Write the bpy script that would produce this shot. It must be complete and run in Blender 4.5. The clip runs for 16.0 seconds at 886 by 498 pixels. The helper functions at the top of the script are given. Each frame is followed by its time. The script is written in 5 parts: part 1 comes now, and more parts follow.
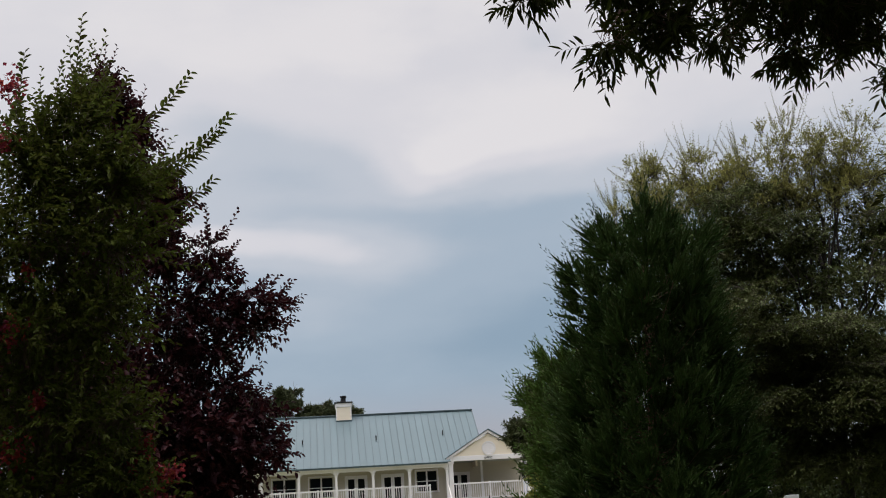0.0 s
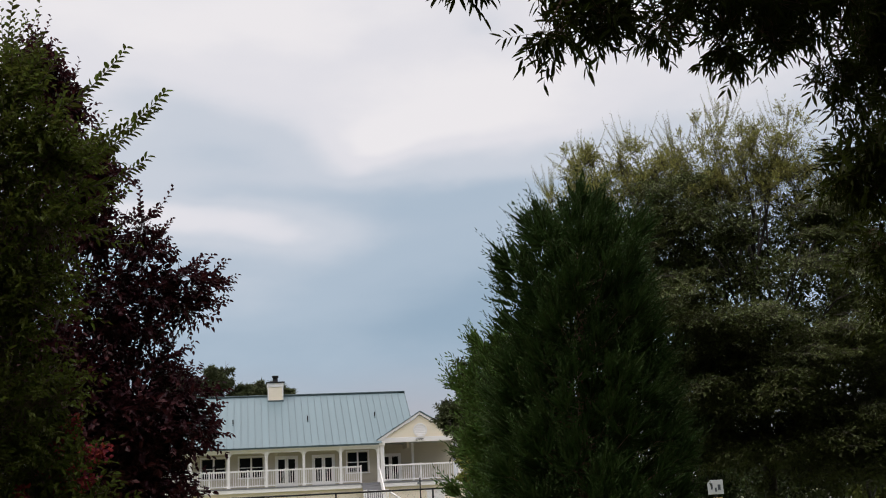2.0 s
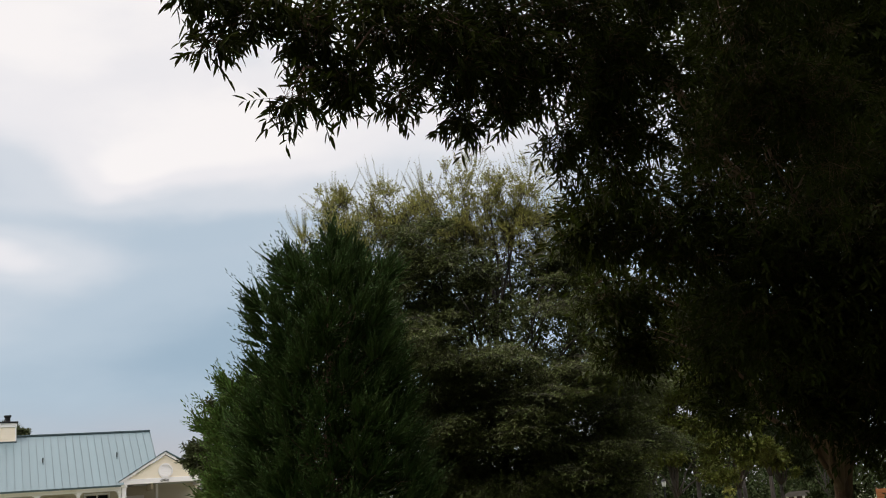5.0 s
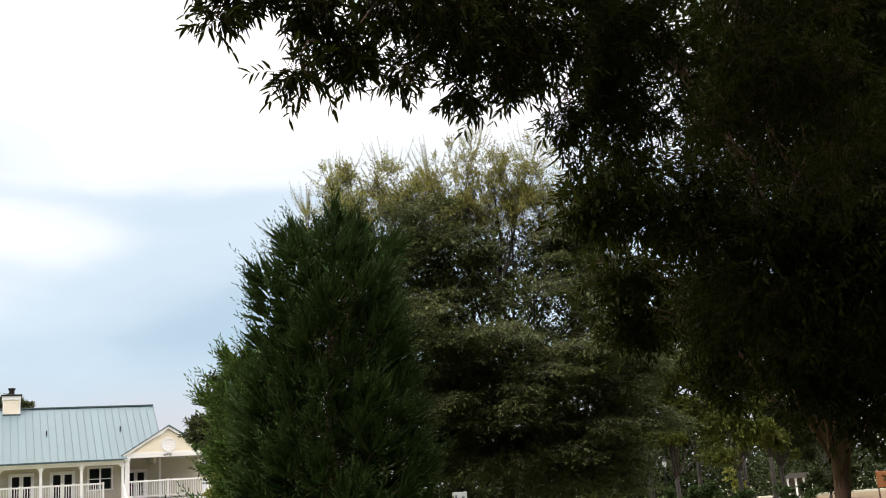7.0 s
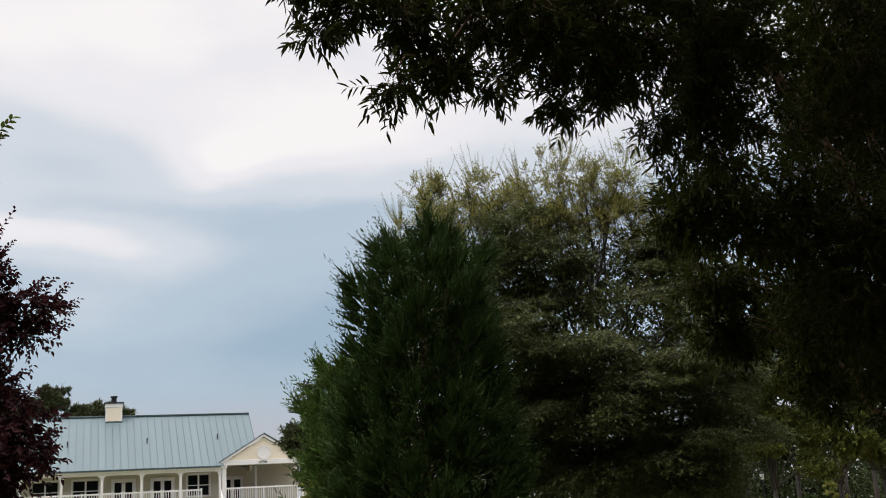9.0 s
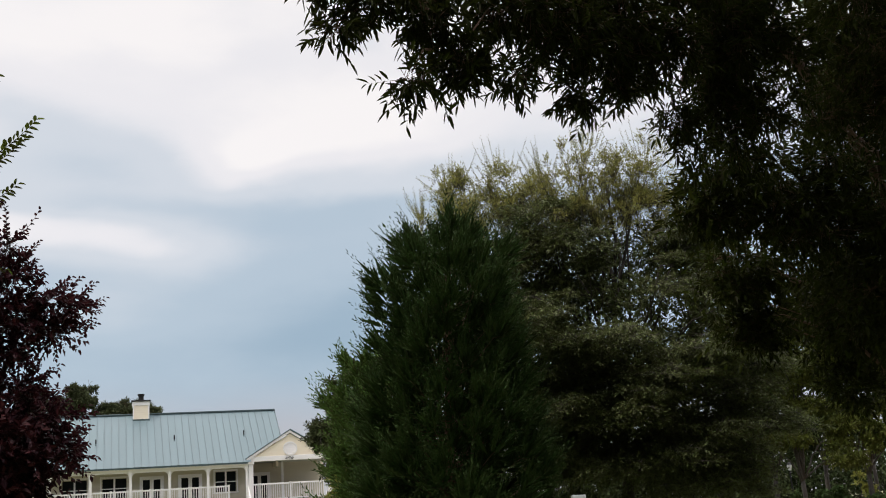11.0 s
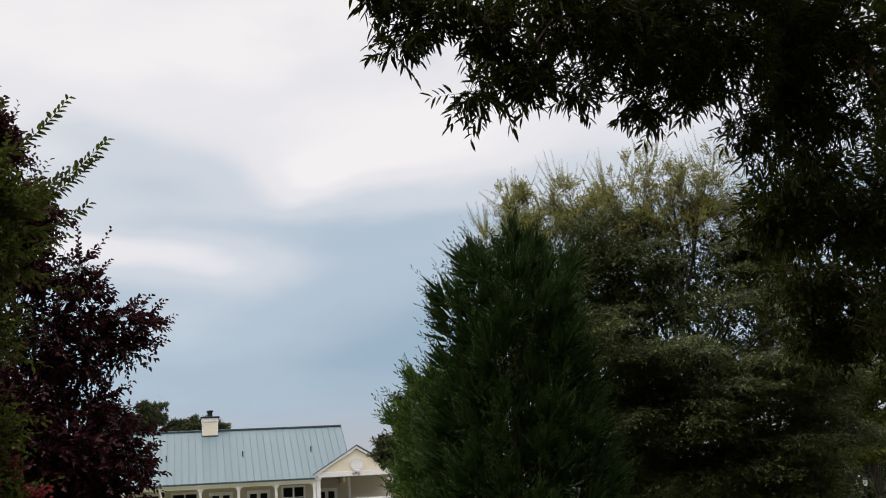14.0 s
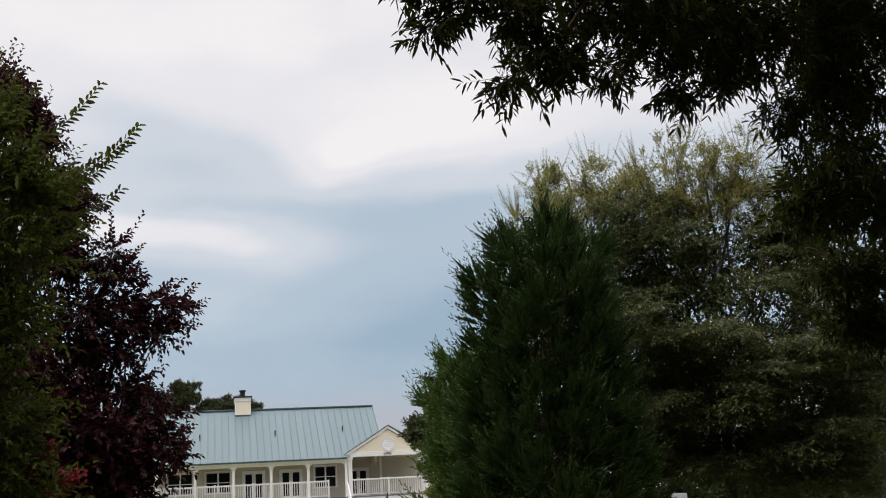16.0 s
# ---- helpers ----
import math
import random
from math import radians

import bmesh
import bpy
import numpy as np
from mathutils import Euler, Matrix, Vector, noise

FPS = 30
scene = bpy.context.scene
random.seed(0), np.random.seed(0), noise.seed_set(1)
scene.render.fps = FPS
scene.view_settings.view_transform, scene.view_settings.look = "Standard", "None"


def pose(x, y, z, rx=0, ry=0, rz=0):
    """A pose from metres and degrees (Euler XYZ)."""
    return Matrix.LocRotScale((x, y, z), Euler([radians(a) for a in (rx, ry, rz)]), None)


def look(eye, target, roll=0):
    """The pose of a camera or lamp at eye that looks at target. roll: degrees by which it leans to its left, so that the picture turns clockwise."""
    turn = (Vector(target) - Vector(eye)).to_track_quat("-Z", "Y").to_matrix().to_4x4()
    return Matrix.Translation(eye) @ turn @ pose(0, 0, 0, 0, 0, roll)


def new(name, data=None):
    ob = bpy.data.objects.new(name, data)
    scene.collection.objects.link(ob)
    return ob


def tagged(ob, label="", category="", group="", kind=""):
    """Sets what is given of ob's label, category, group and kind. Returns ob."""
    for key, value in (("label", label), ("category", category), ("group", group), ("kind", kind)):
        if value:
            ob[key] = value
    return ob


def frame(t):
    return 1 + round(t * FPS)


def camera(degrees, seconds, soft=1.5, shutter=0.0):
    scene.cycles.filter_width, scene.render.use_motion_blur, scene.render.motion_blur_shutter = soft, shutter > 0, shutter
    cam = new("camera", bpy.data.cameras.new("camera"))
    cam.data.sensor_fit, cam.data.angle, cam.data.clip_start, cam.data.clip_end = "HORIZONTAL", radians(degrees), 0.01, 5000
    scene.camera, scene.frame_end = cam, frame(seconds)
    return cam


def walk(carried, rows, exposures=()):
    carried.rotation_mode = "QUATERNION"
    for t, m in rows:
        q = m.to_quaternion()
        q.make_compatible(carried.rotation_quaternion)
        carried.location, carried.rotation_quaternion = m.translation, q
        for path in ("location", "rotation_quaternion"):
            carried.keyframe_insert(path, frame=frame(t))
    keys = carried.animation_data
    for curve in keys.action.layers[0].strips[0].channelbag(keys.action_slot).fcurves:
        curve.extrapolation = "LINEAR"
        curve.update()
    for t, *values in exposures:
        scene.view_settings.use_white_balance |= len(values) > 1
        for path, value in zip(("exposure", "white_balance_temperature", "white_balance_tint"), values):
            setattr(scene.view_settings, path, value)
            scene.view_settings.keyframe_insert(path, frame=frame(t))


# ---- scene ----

cam = camera(44.5, 16.0, soft=1.05)
# seconds, x, y, z, yaw, pitch, roll
PATH = [
    (0.0, 0.004, 0.058, 1.604, 1.764, 14.453, -3.465),
    (0.5, -0.003, 0.045, 1.616, 0.925, 13.079, -3.153),
    (1.0, 0.001, 0.062, 1.607, -0.000, 12.700, -3.500),
    (1.5, -0.000, 0.000, 1.600, 0.068, 13.093, -3.007),
    (2.0, 0.004, 0.048, 1.613, -1.660, 13.326, -2.922),
    (2.5, 0.004, 0.007, 1.611, 0.439, 13.155, -3.369),
    (3.0, 0.030, -0.067, 1.615, -0.489, 14.690, -2.771),
    (3.5, 0.088, -0.140, 1.627, -7.375, 16.046, -4.090),
    (4.0, 0.098, -0.127, 1.643, -11.834, 16.720, -5.048),
    (4.5, 0.078, -0.162, 1.648, -13.742, 16.279, -5.168),
    (4.7, 0.059, -0.118, 1.668, -14.798, 15.146, -5.265),
    (6.8, 0.062, -0.114, 1.655, -15.019, 12.975, -3.824),
    (7.0, 0.062, -0.150, 1.638, -14.680, 13.217, -4.130),
    (7.5, 0.039, -0.190, 1.626, -11.911, 14.153, -3.806),
    (8.0, 0.038, -0.211, 1.618, -10.586, 14.311, -3.667),
    (8.5, 0.028, -0.219, 1.619, -9.130, 14.341, -3.471),
    (9.0, 0.024, -0.210, 1.622, -9.827, 14.029, -3.359),
    (9.2, 0.030, -0.238, 1.609, -10.108, 14.060, -3.299),
    (11.5, 0.027, -0.211, 1.621, -7.851, 13.727, -3.935),
    (12.0, 0.027, -0.195, 1.627, -7.365, 13.677, -3.874),
    (12.5, 0.018, -0.192, 1.625, -7.564, 14.004, -3.819),
    (13.0, 0.023, -0.190, 1.620, -6.811, 14.881, -3.703),
    (13.5, 0.027, -0.215, 1.620, -5.828, 14.354, -3.890),
    (14.0, 0.020, -0.200, 1.615, -5.173, 14.833, -3.786),
    (14.5, 0.020, -0.197, 1.631, -4.990, 15.320, -3.382),
    (15.0, 0.022, -0.191, 1.639, -4.200, 13.859, -3.312),
    (15.5, 0.021, -0.165, 1.635, -3.944, 13.995, -3.326),
    (16.0, 0.023, -0.186, 1.645, -3.418, 13.912, -3.329),
]
EXPOSURES = [(0.0, -0.32, 6650, 14.25), (1.0, -0.18, 6650, 14.25), (3.0, -0.16, 6700, 14.25), (4.0, -0.2, 6700, 14.25), (4.7, -0.1, 6800, 13.25), (6.8, 0.6, 7000, 13.25), (7.2, 0.45, 7000, 13.25), (8.0, 0.15, 6900, 13.25), (8.6, 0.0, 6800, 13.25), (13.0, 0.0, 6800, 13.25), (14.0, -0.06, 6750, 13.25), (16.0, -0.06, 6750, 13.25)]


def aim(x, y, z, yaw, pitch, roll):
    a, b = radians(yaw), radians(pitch)
    eye = Vector((x, y, z))
    return look(eye, eye + Vector((-math.sin(a) * math.cos(b), math.cos(a) * math.cos(b), math.sin(b))), roll)


walk(cam, [(r[0], aim(*r[1:])) for r in PATH], EXPOSURES)

# ---- sky, sun ----
SUN_AZ, SUN_EL = radians(252), radians(60)      # clockwise from +y
ZENITH = 2.4      # how much brighter the cloud is overhead than low down
world = bpy.data.worlds.new("sky")
scene.world = world
world.use_nodes = True
wn, wl = world.node_tree.nodes, world.node_tree.links
wn.clear()


def wmath(op, a, b=None, c=None):
    n = wn.new("ShaderNodeMath")
    n.operation = op
    for k, v in enumerate((a, b, c)):
        if v is None:
            continue
        if isinstance(v, (int, float)):
            n.inputs[k].default_value = v
        else:
            wl.new(v, n.inputs[k])
    return n.outputs[0]


def wramp(fac, stops):
    n = wn.new("ShaderNodeValToRGB")
    n.color_ramp.interpolation = "EASE"
    e = n.color_ramp.elements
    while len(e) < len(stops):
        e.new(0.5)
    for el, (p, c) in zip(e, stops):
        el.position, el.color = p, (*c, 1)
    wl.new(fac, n.inputs[0])
    return n.outputs[0]


tc = wn.new("ShaderNodeTexCoord")
sep = wn.new("ShaderNodeSeparateXYZ")
wl.new(tc.outputs["Generated"], sep.inputs[0])
az = wmath("MULTIPLY", wmath("ARCTAN2", sep.outputs[0], sep.outputs[1]), 57.2958)
el = wmath("MULTIPLY", wmath("ARCSINE", sep.outputs[2]), 57.2958)


def cloud_noise(sx, sy, off, detail, rough):
    xyz = wn.new("ShaderNodeCombineXYZ")
    wl.new(wmath("MULTIPLY", az, sx), xyz.inputs[0])
    wl.new(wmath("MULTIPLY", el, sy), xyz.inputs[1])
    xyz.inputs[2].default_value = off
    n = wn.new("ShaderNodeTexNoise")
    n.inputs["Scale"].default_value = 1.0
    n.inputs["Detail"].default_value = detail
    n.inputs["Roughness"].default_value = rough
    wl.new(xyz.outputs[0], n.inputs["Vector"])
    return wmath("SUBTRACT", n.outputs["Fac"], 0.5)


# how far the cloud deck covers the sky, from the horizon up
LEVEL = [(0, 0.30), (9, 0.18), (11, 0.24), (13, 0.33), (16.2, 0.40), (17.6, 0.62), (20, 0.76), (23, 0.88), (26, 0.93), (40, 0.90)]
# azimuth, elevation, half widths, tilt (degrees), weight of the cloud banks (+) and thin blue-grey gaps (-)
BANKS = [
    (3.0, 20.2, 7.5, 2.0, 5, 0.28), (-2.2, 18.4, 3.0, 1.1, 8, 0.22), (-9.0, 18.9, 4.8, 1.7, -12, -0.17), (-13.5, 21.3, 4.0, 1.2, -8, -0.10), (-7.8, 14.7, 6.0, 1.3, -4, 0.44), (-15.5, 15.2, 4.5, 1.3, 0, 0.40),
    (0.5, 15.7, 7.0, 1.1, 6, -0.10), (2.5, 10.6, 6.0, 3.2, 0, -0.16), (-9.5, 11.4, 4.0, 1.6, 0, 0.20), (4.6, 24.9, 2.8, 1.3, -10, -0.18), (-2.0, 24.0, 2.2, 1.0, 20, -0.05), (-10.0, 25.4, 9.0, 1.6, 0, 0.08)
]
waz = wmath("ADD", az, wmath("MULTIPLY", cloud_noise(0.22, 0.34, 3.3, 3.0, 0.5), 3.0))
wel = wmath("ADD", el, wmath("MULTIPLY", cloud_noise(0.18, 0.36, 8.7, 3.0, 0.5), 1.4))
level = wramp(wmath("DIVIDE", wel, 40.0), [(e / 40, (c, c, c)) for e, c in LEVEL])
cover = wmath("ADD", wmath("MULTIPLY", cloud_noise(0.12, 0.30, 5.9, 5.0, 0.52), 0.26), level)
for a, e, ra, re, tilt, w in BANKS:
    du, dv = wmath("SUBTRACT", waz, a), wmath("SUBTRACT", wel, e)
    ct, st = math.cos(radians(tilt)), math.sin(radians(tilt))
    u = wmath("DIVIDE", wmath("ADD", wmath("MULTIPLY", du, ct), wmath("MULTIPLY", dv, st)), ra)
    v = wmath("DIVIDE", wmath("SUBTRACT", wmath("MULTIPLY", dv, ct), wmath("MULTIPLY", du, st)), re)
    q = wmath("ADD", wmath("MULTIPLY", u, u), wmath("MULTIPLY", v, v))
    cover = wmath("MULTIPLY_ADD", wmath("EXPONENT", wmath("MULTIPLY", q, -1.0)), w, cover)
cloud = wramp(cover, [(0.0, (0.295, 0.420, 0.535)), (0.3, (0.42, 0.532, 0.634)), (0.62, (0.60, 0.667, 0.736)), (0.85, (0.785, 0.803, 0.84)), (1.0, (0.88, 0.884, 0.894))])
haze = wn.new("ShaderNodeMix")
haze.data_type = "RGBA"
wl.new(wramp(wmath("DIVIDE", wel, 12.0), [(0.0, (1, 1, 1)), (0.33, (0.85, 0.85, 0.85)), (0.68, (0, 0, 0))]), haze.inputs["Factor"])
wl.new(cloud, haze.inputs["A"])
haze.inputs["B"].default_value = (0.425, 0.437, 0.49, 1)
bright = wmath("ADD", 1.0, wmath("MULTIPLY", wmath("SMOOTH_MIN", wmath("MAXIMUM", wmath("DIVIDE", wmath("SUBTRACT", el, 30.0), 35.0), 0.0), 1.0, 0.2), ZENITH))
lit = wn.new("ShaderNodeVectorMath")
lit.operation = "SCALE"
wl.new(haze.outputs["Result"], lit.inputs[0])
wl.new(bright, lit.inputs["Scale"])
bands = lit.outputs[0]
sky = wn.new("ShaderNodeTexSky")
sky.sky_type = "NISHITA"
sky.sun_disc = False
sky.sun_elevation, sky.sun_rotation = SUN_EL, SUN_AZ
mix = wn.new("ShaderNodeMix")
mix.data_type, mix.blend_type = "RGBA", "ADD"
mix.inputs["Factor"].default_value = 0.012
wl.new(bands, mix.inputs["A"])
wl.new(sky.outputs[0], mix.inputs["B"])
bg = wn.new("ShaderNodeBackground")
bg.inputs["Strength"].default_value = 1.0
wl.new(mix.outputs["Result"], bg.inputs[0])
out = wn.new("ShaderNodeOutputWorld")
wl.new(bg.outputs[0], out.inputs[0])

sun = new("sun", bpy.data.lights.new("sun", "SUN"))
sun.data.energy, sun.data.angle, sun.data.color = 2.2, radians(14), (1.0, 0.91, 0.79)
sun_from = Vector((math.sin(SUN_AZ) * math.cos(SUN_EL), math.cos(SUN_AZ) * math.cos(SUN_EL), math.sin(SUN_EL)))
sun.matrix_world = look(sun_from * 100, (0, 0, 0))

# ---- materials ----


def material(name, colour, rough=0.6, metal=0.0, vary=0.15, scale=4.0, fine_scale=60.0, bump=0.15, spread=0.0, by="island", translucent=0.0, stretch=(1, 1, 1), spec=0.5):
    m = bpy.data.materials.new(name)
    m.use_nodes = True
    n, l = m.node_tree.nodes, m.node_tree.links
    b = n["Principled BSDF"]
    b.inputs["Roughness"].default_value, b.inputs["Metallic"].default_value = rough, metal
    b.inputs["Specular IOR Level"].default_value = spec
    co = n.new("ShaderNodeTexCoord")
    mp = n.new("ShaderNodeMapping")
    mp.inputs["Scale"].default_value = stretch
    l.new(co.outputs["Object"], mp.inputs[0])
    big, small = n.new("ShaderNodeTexNoise"), n.new("ShaderNodeTexNoise")
    big.inputs["Scale"].default_value, small.inputs["Scale"].default_value = scale, fine_scale
    big.inputs["Detail"].default_value, small.inputs["Detail"].default_value = 4, 3
    for k in (big, small):
        l.new(mp.outputs[0], k.inputs["Vector"])
    val = n.new("ShaderNodeMath")
    val.operation = "MULTIPLY_ADD"
    l.new(big.outputs["Fac"], val.inputs[0])
    val.inputs[1].default_value, val.inputs[2].default_value = 2.4 * vary, 1 - 1.2 * vary
    val2 = n.new("ShaderNodeMath")
    val2.operation = "MULTIPLY_ADD"
    l.new(small.outputs["Fac"], val2.inputs[0])
    val2.inputs[1].default_value = vary
    l.new(val.outputs[0], val2.inputs[2])
    hsv = n.new("ShaderNodeHueSaturation")
    hsv.inputs["Color"].default_value = (*colour, 1)
    last = val2.outputs[0]
    if spread:
        if by == "island":
            r = n.new("ShaderNodeNewGeometry").outputs["Random Per Island"]
        else:
            r = n.new("ShaderNodeObjectInfo").outputs["Random"]
        rv = n.new("ShaderNodeMath")
        rv.operation = "MULTIPLY_ADD"
        l.new(r, rv.inputs[0])
        rv.inputs[1].default_value, rv.inputs[2].default_value = 2 * spread, 0.9 - spread
        mul = n.new("ShaderNodeMath")
        mul.operation = "MULTIPLY"
        l.new(rv.outputs[0], mul.inputs[0])
        l.new(last, mul.inputs[1])
        last = mul.outputs[0]
        if by == "island":
            hue = n.new("ShaderNodeMath")
            hue.operation = "MULTIPLY_ADD"
            l.new(r, hue.inputs[0])
            hue.inputs[1].default_value, hue.inputs[2].default_value = 0.045, 0.485
            l.new(hue.outputs[0], hsv.inputs["Hue"])
    l.new(last, hsv.inputs["Value"])
    l.new(hsv.outputs[0], b.inputs["Base Color"])
    if bump:
        bp = n.new("ShaderNodeBump")
        bp.inputs["Strength"].default_value, bp.inputs["Distance"].default_value = bump, 0.01
        l.new(small.outputs["Fac"], bp.inputs["Height"])
        l.new(bp.outputs[0], b.inputs["Normal"])
    if translucent:
        tr = n.new("ShaderNodeBsdfTranslucent")
        l.new(hsv.outputs[0], tr.inputs[0])
        mx = n.new("ShaderNodeMixShader")
        mx.inputs[0].default_value = translucent
        l.new(b.outputs[0], mx.inputs[1])
        l.new(tr.outputs[0], mx.inputs[2])
        l.new(mx.outputs[0], n["Material Output"].inputs[0])
    return m


GRASS = material("grass", (0.105, 0.114, 0.055), 0.9, vary=0.35, scale=0.3, fine_scale=14, bump=0.6)
ASPHALT = material("asphalt", (0.10, 0.095, 0.092), 0.85, vary=0.2, scale=0.6, fine_scale=90, bump=0.4)
SAND = material("straw", (0.125, 0.086, 0.044), 0.95, vary=0.25, scale=0.8, fine_scale=25, bump=0.5)
CONCRETE = material("concrete", (0.45, 0.42, 0.36), 0.9, vary=0.15, scale=1.5)
PAINT_LINE = material("road_paint", (0.75, 0.75, 0.72), 0.7, vary=0.15, scale=3)
WHITE_PAINT = material("white_paint", (0.88, 0.845, 0.84), 0.45, vary=0.06, scale=1.2, fine_scale=40, bump=0.05)
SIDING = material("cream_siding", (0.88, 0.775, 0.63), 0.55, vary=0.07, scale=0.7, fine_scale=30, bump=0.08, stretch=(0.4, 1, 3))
# the cream siding again, its colour darkened for the shade of the porch
SIDING_SHADED = material("cream_siding_shaded", (0.60, 0.535, 0.43), 0.6, vary=0.07, scale=0.7, fine_scale=30, bump=0.08, stretch=(0.4, 1, 3))
METAL_ROOF = material("blue_green_metal", (0.108, 0.166, 0.188), 0.5, 0.0, vary=0.10, scale=0.5, fine_scale=18, bump=0.03, spread=0.05, by="object", stretch=(1, 0.3, 0.3))
SEAM_METAL = material("seam_metal", (0.07, 0.105, 0.12), 0.5, vary=0.15)
RIDGE_METAL = material("dark_flashing", (0.05, 0.08, 0.09), 0.5, vary=0.1)
DARK_METAL = material("black_metal", (0.012, 0.012, 0.013), 0.6, 0.0, vary=0.15, spec=0.25)
GALV = material("grey_metal", (0.20, 0.21, 0.22), 0.5, 0.6, vary=0.15)
DECK = material("grey_deck", (0.20, 0.20, 0.21), 0.7, vary=0.2, scale=2, stretch=(0.3, 3, 1))
CEILING = material("porch_ceiling", (0.55, 0.53, 0.48), 0.7, vary=0.06)
BARK = material("brown_bark", (0.085, 0.047, 0.033), 0.9, vary=0.4, scale=6, fine_scale=45, bump=1.0, stretch=(2, 2, 0.35))
GREY_BARK = material("grey_bark", (0.036, 0.031, 0.027), 0.9, vary=0.35, scale=6, fine_scale=45, bump=1.0, stretch=(2, 2, 0.35))
SMOOTH_BARK = material("smooth_bark", (0.075, 0.052, 0.038), 0.7, vary=0.3, scale=8, fine_scale=40, bump=0.4)
PLUM_BARK = material("plum_bark", (0.06, 0.045, 0.045), 0.8, vary=0.3, scale=8, fine_scale=60, bump=0.6)
LEAF_MYRTLE = material("myrtle_leaf", (0.080, 0.092, 0.018), 0.5, vary=0.15, spread=0.45, translucent=0.38, bump=0, spec=0.08)
LEAF_PLUM = material("plum_leaf", (0.046, 0.012, 0.019), 0.5, vary=0.15, spread=0.5, translucent=0.25, bump=0, spec=0.15)
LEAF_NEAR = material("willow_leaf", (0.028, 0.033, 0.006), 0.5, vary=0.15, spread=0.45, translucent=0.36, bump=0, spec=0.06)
# top leaves are olive, and lightened beyond that to look lit
LEAF_OAK_TOP_LIT = material("olive_leaf_lit", (0.225, 0.215, 0.068), 0.45, vary=0.2, spread=0.5, translucent=0.4, bump=0, spec=0.2)
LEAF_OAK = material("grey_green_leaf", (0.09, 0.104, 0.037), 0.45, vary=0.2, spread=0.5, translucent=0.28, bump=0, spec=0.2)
LEAF_CEDAR = material("cedar_scale", (0.036, 0.060, 0.017), 0.6, vary=0.2, spread=0.35, translucent=0.15, bump=0, spec=0.1)
LEAF_CEDAR_LIGHT = material("cedar_scale_light", (0.08, 0.125, 0.03), 0.6, vary=0.2, spread=0.4, translucent=0.2, bump=0, spec=0.15)
LEAF_PINE = material("pine_needles", (0.075, 0.085, 0.042), 0.7, vary=0.2, spread=0.4, translucent=0.1, bump=0, spec=0.08)
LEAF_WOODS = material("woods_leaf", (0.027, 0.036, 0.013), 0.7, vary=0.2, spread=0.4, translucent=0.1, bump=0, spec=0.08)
LEAF_MID = material("park_leaf", (0.085, 0.096, 0.02), 0.6, vary=0.2, spread=0.45, translucent=0.2, bump=0, spec=0.1)
LEAF_YELLOW = material("yellow_green_leaf", (0.26, 0.26, 0.06), 0.6, vary=0.2, spread=0.4, translucent=0.25, bump=0, spec=0.3)
PETAL = material("red_petal", (0.30, 0.040, 0.068), 0.6, vary=0.2, spread=0.35, translucent=0.3, bump=0, spec=0.2)
GLASS = material("window_glass", (0.012, 0.014, 0.016), 0.08, vary=0.05, bump=0, spec=0.2)
YELLOW = material("yellow_plate", (0.55, 0.40, 0.16), 0.5, vary=0.1)
SIGN_WHITE = material("sign_white", (0.38, 0.41, 0.44), 0.5, vary=0.05)
SIGN_INK = material("sign_ink", (0.05, 0.06, 0.08), 0.5, vary=0.05)
ORANGE_WOOD = material("orange_wood", (0.21, 0.078, 0.022), 0.6, vary=0.25, scale=3, stretch=(0.3, 1, 3))
SHINGLE = material("grey_shingle", (0.05, 0.045, 0.04), 0.85, vary=0.25, scale=3)
LAMP_GLASS = material("lamp_glass", (0.85, 0.86, 0.84), 0.3, vary=0.02, bump=0)

# ---- mesh helpers ----


def finish(name, me, mat, parent=None, label="", smooth=False):
    ob = new(name, me)
    if mat:
        me.materials.append(mat)
    if smooth:
        me.polygons.foreach_set("use_smooth", [True] * len(me.polygons))
    if parent:
        ob.parent = parent
    if label:
        ob["label"] = label
    return ob


def part(name, bm, mat, parent=None, label="", smooth=False):
    me = bpy.data.meshes.new(name)
    bm.normal_update()
    bm.to_mesh(me)
    bm.free()
    return finish(name, me, mat, parent, label, smooth)


def raw(name, verts, faces, mat, parent=None, label="", smooth=False):
    me = bpy.data.meshes.new(name)
    me.from_pydata(verts, [], faces)
    me.update()
    return finish(name, me, mat, parent, label, smooth)


def same(name, me, parent, m):
    ob = new(name, me)
    ob.parent = parent
    ob.matrix_basis = m
    return ob


def box(bm, x0, x1, y0, y1, z0, z1, bevel=0.0):
    r = bmesh.ops.create_cube(bm, size=1.0, matrix=Matrix.Translation(((x0 + x1) / 2, (y0 + y1) / 2, (z0 + z1) / 2)) @ Matrix.Diagonal((x1 - x0, y1 - y0, z1 - z0, 1)))
    if bevel:
        edges = list({e for v in r["verts"] for e in v.link_edges})
        bmesh.ops.bevel(bm, geom=edges, offset=bevel, segments=1, affect="EDGES")
    return bm


def boxed(*a, bevel=0.0):
    return box(bmesh.new(), *a, bevel=bevel)


def prism(bm, poly, y0, y1):
    """A polygon in x, z pushed from y0 to y1."""
    a = [bm.verts.new((x, y0, z)) for x, z in poly]
    b = [bm.verts.new((x, y1, z)) for x, z in poly]
    n = len(poly)
    bm.faces.new(a)
    bm.faces.new(b[::-1])
    for i in range(n):
        bm.faces.new((a[i], b[i], b[(i + 1) % n], a[(i + 1) % n]))
    bmesh.ops.recalc_face_normals(bm, faces=bm.faces[:])
    return bm


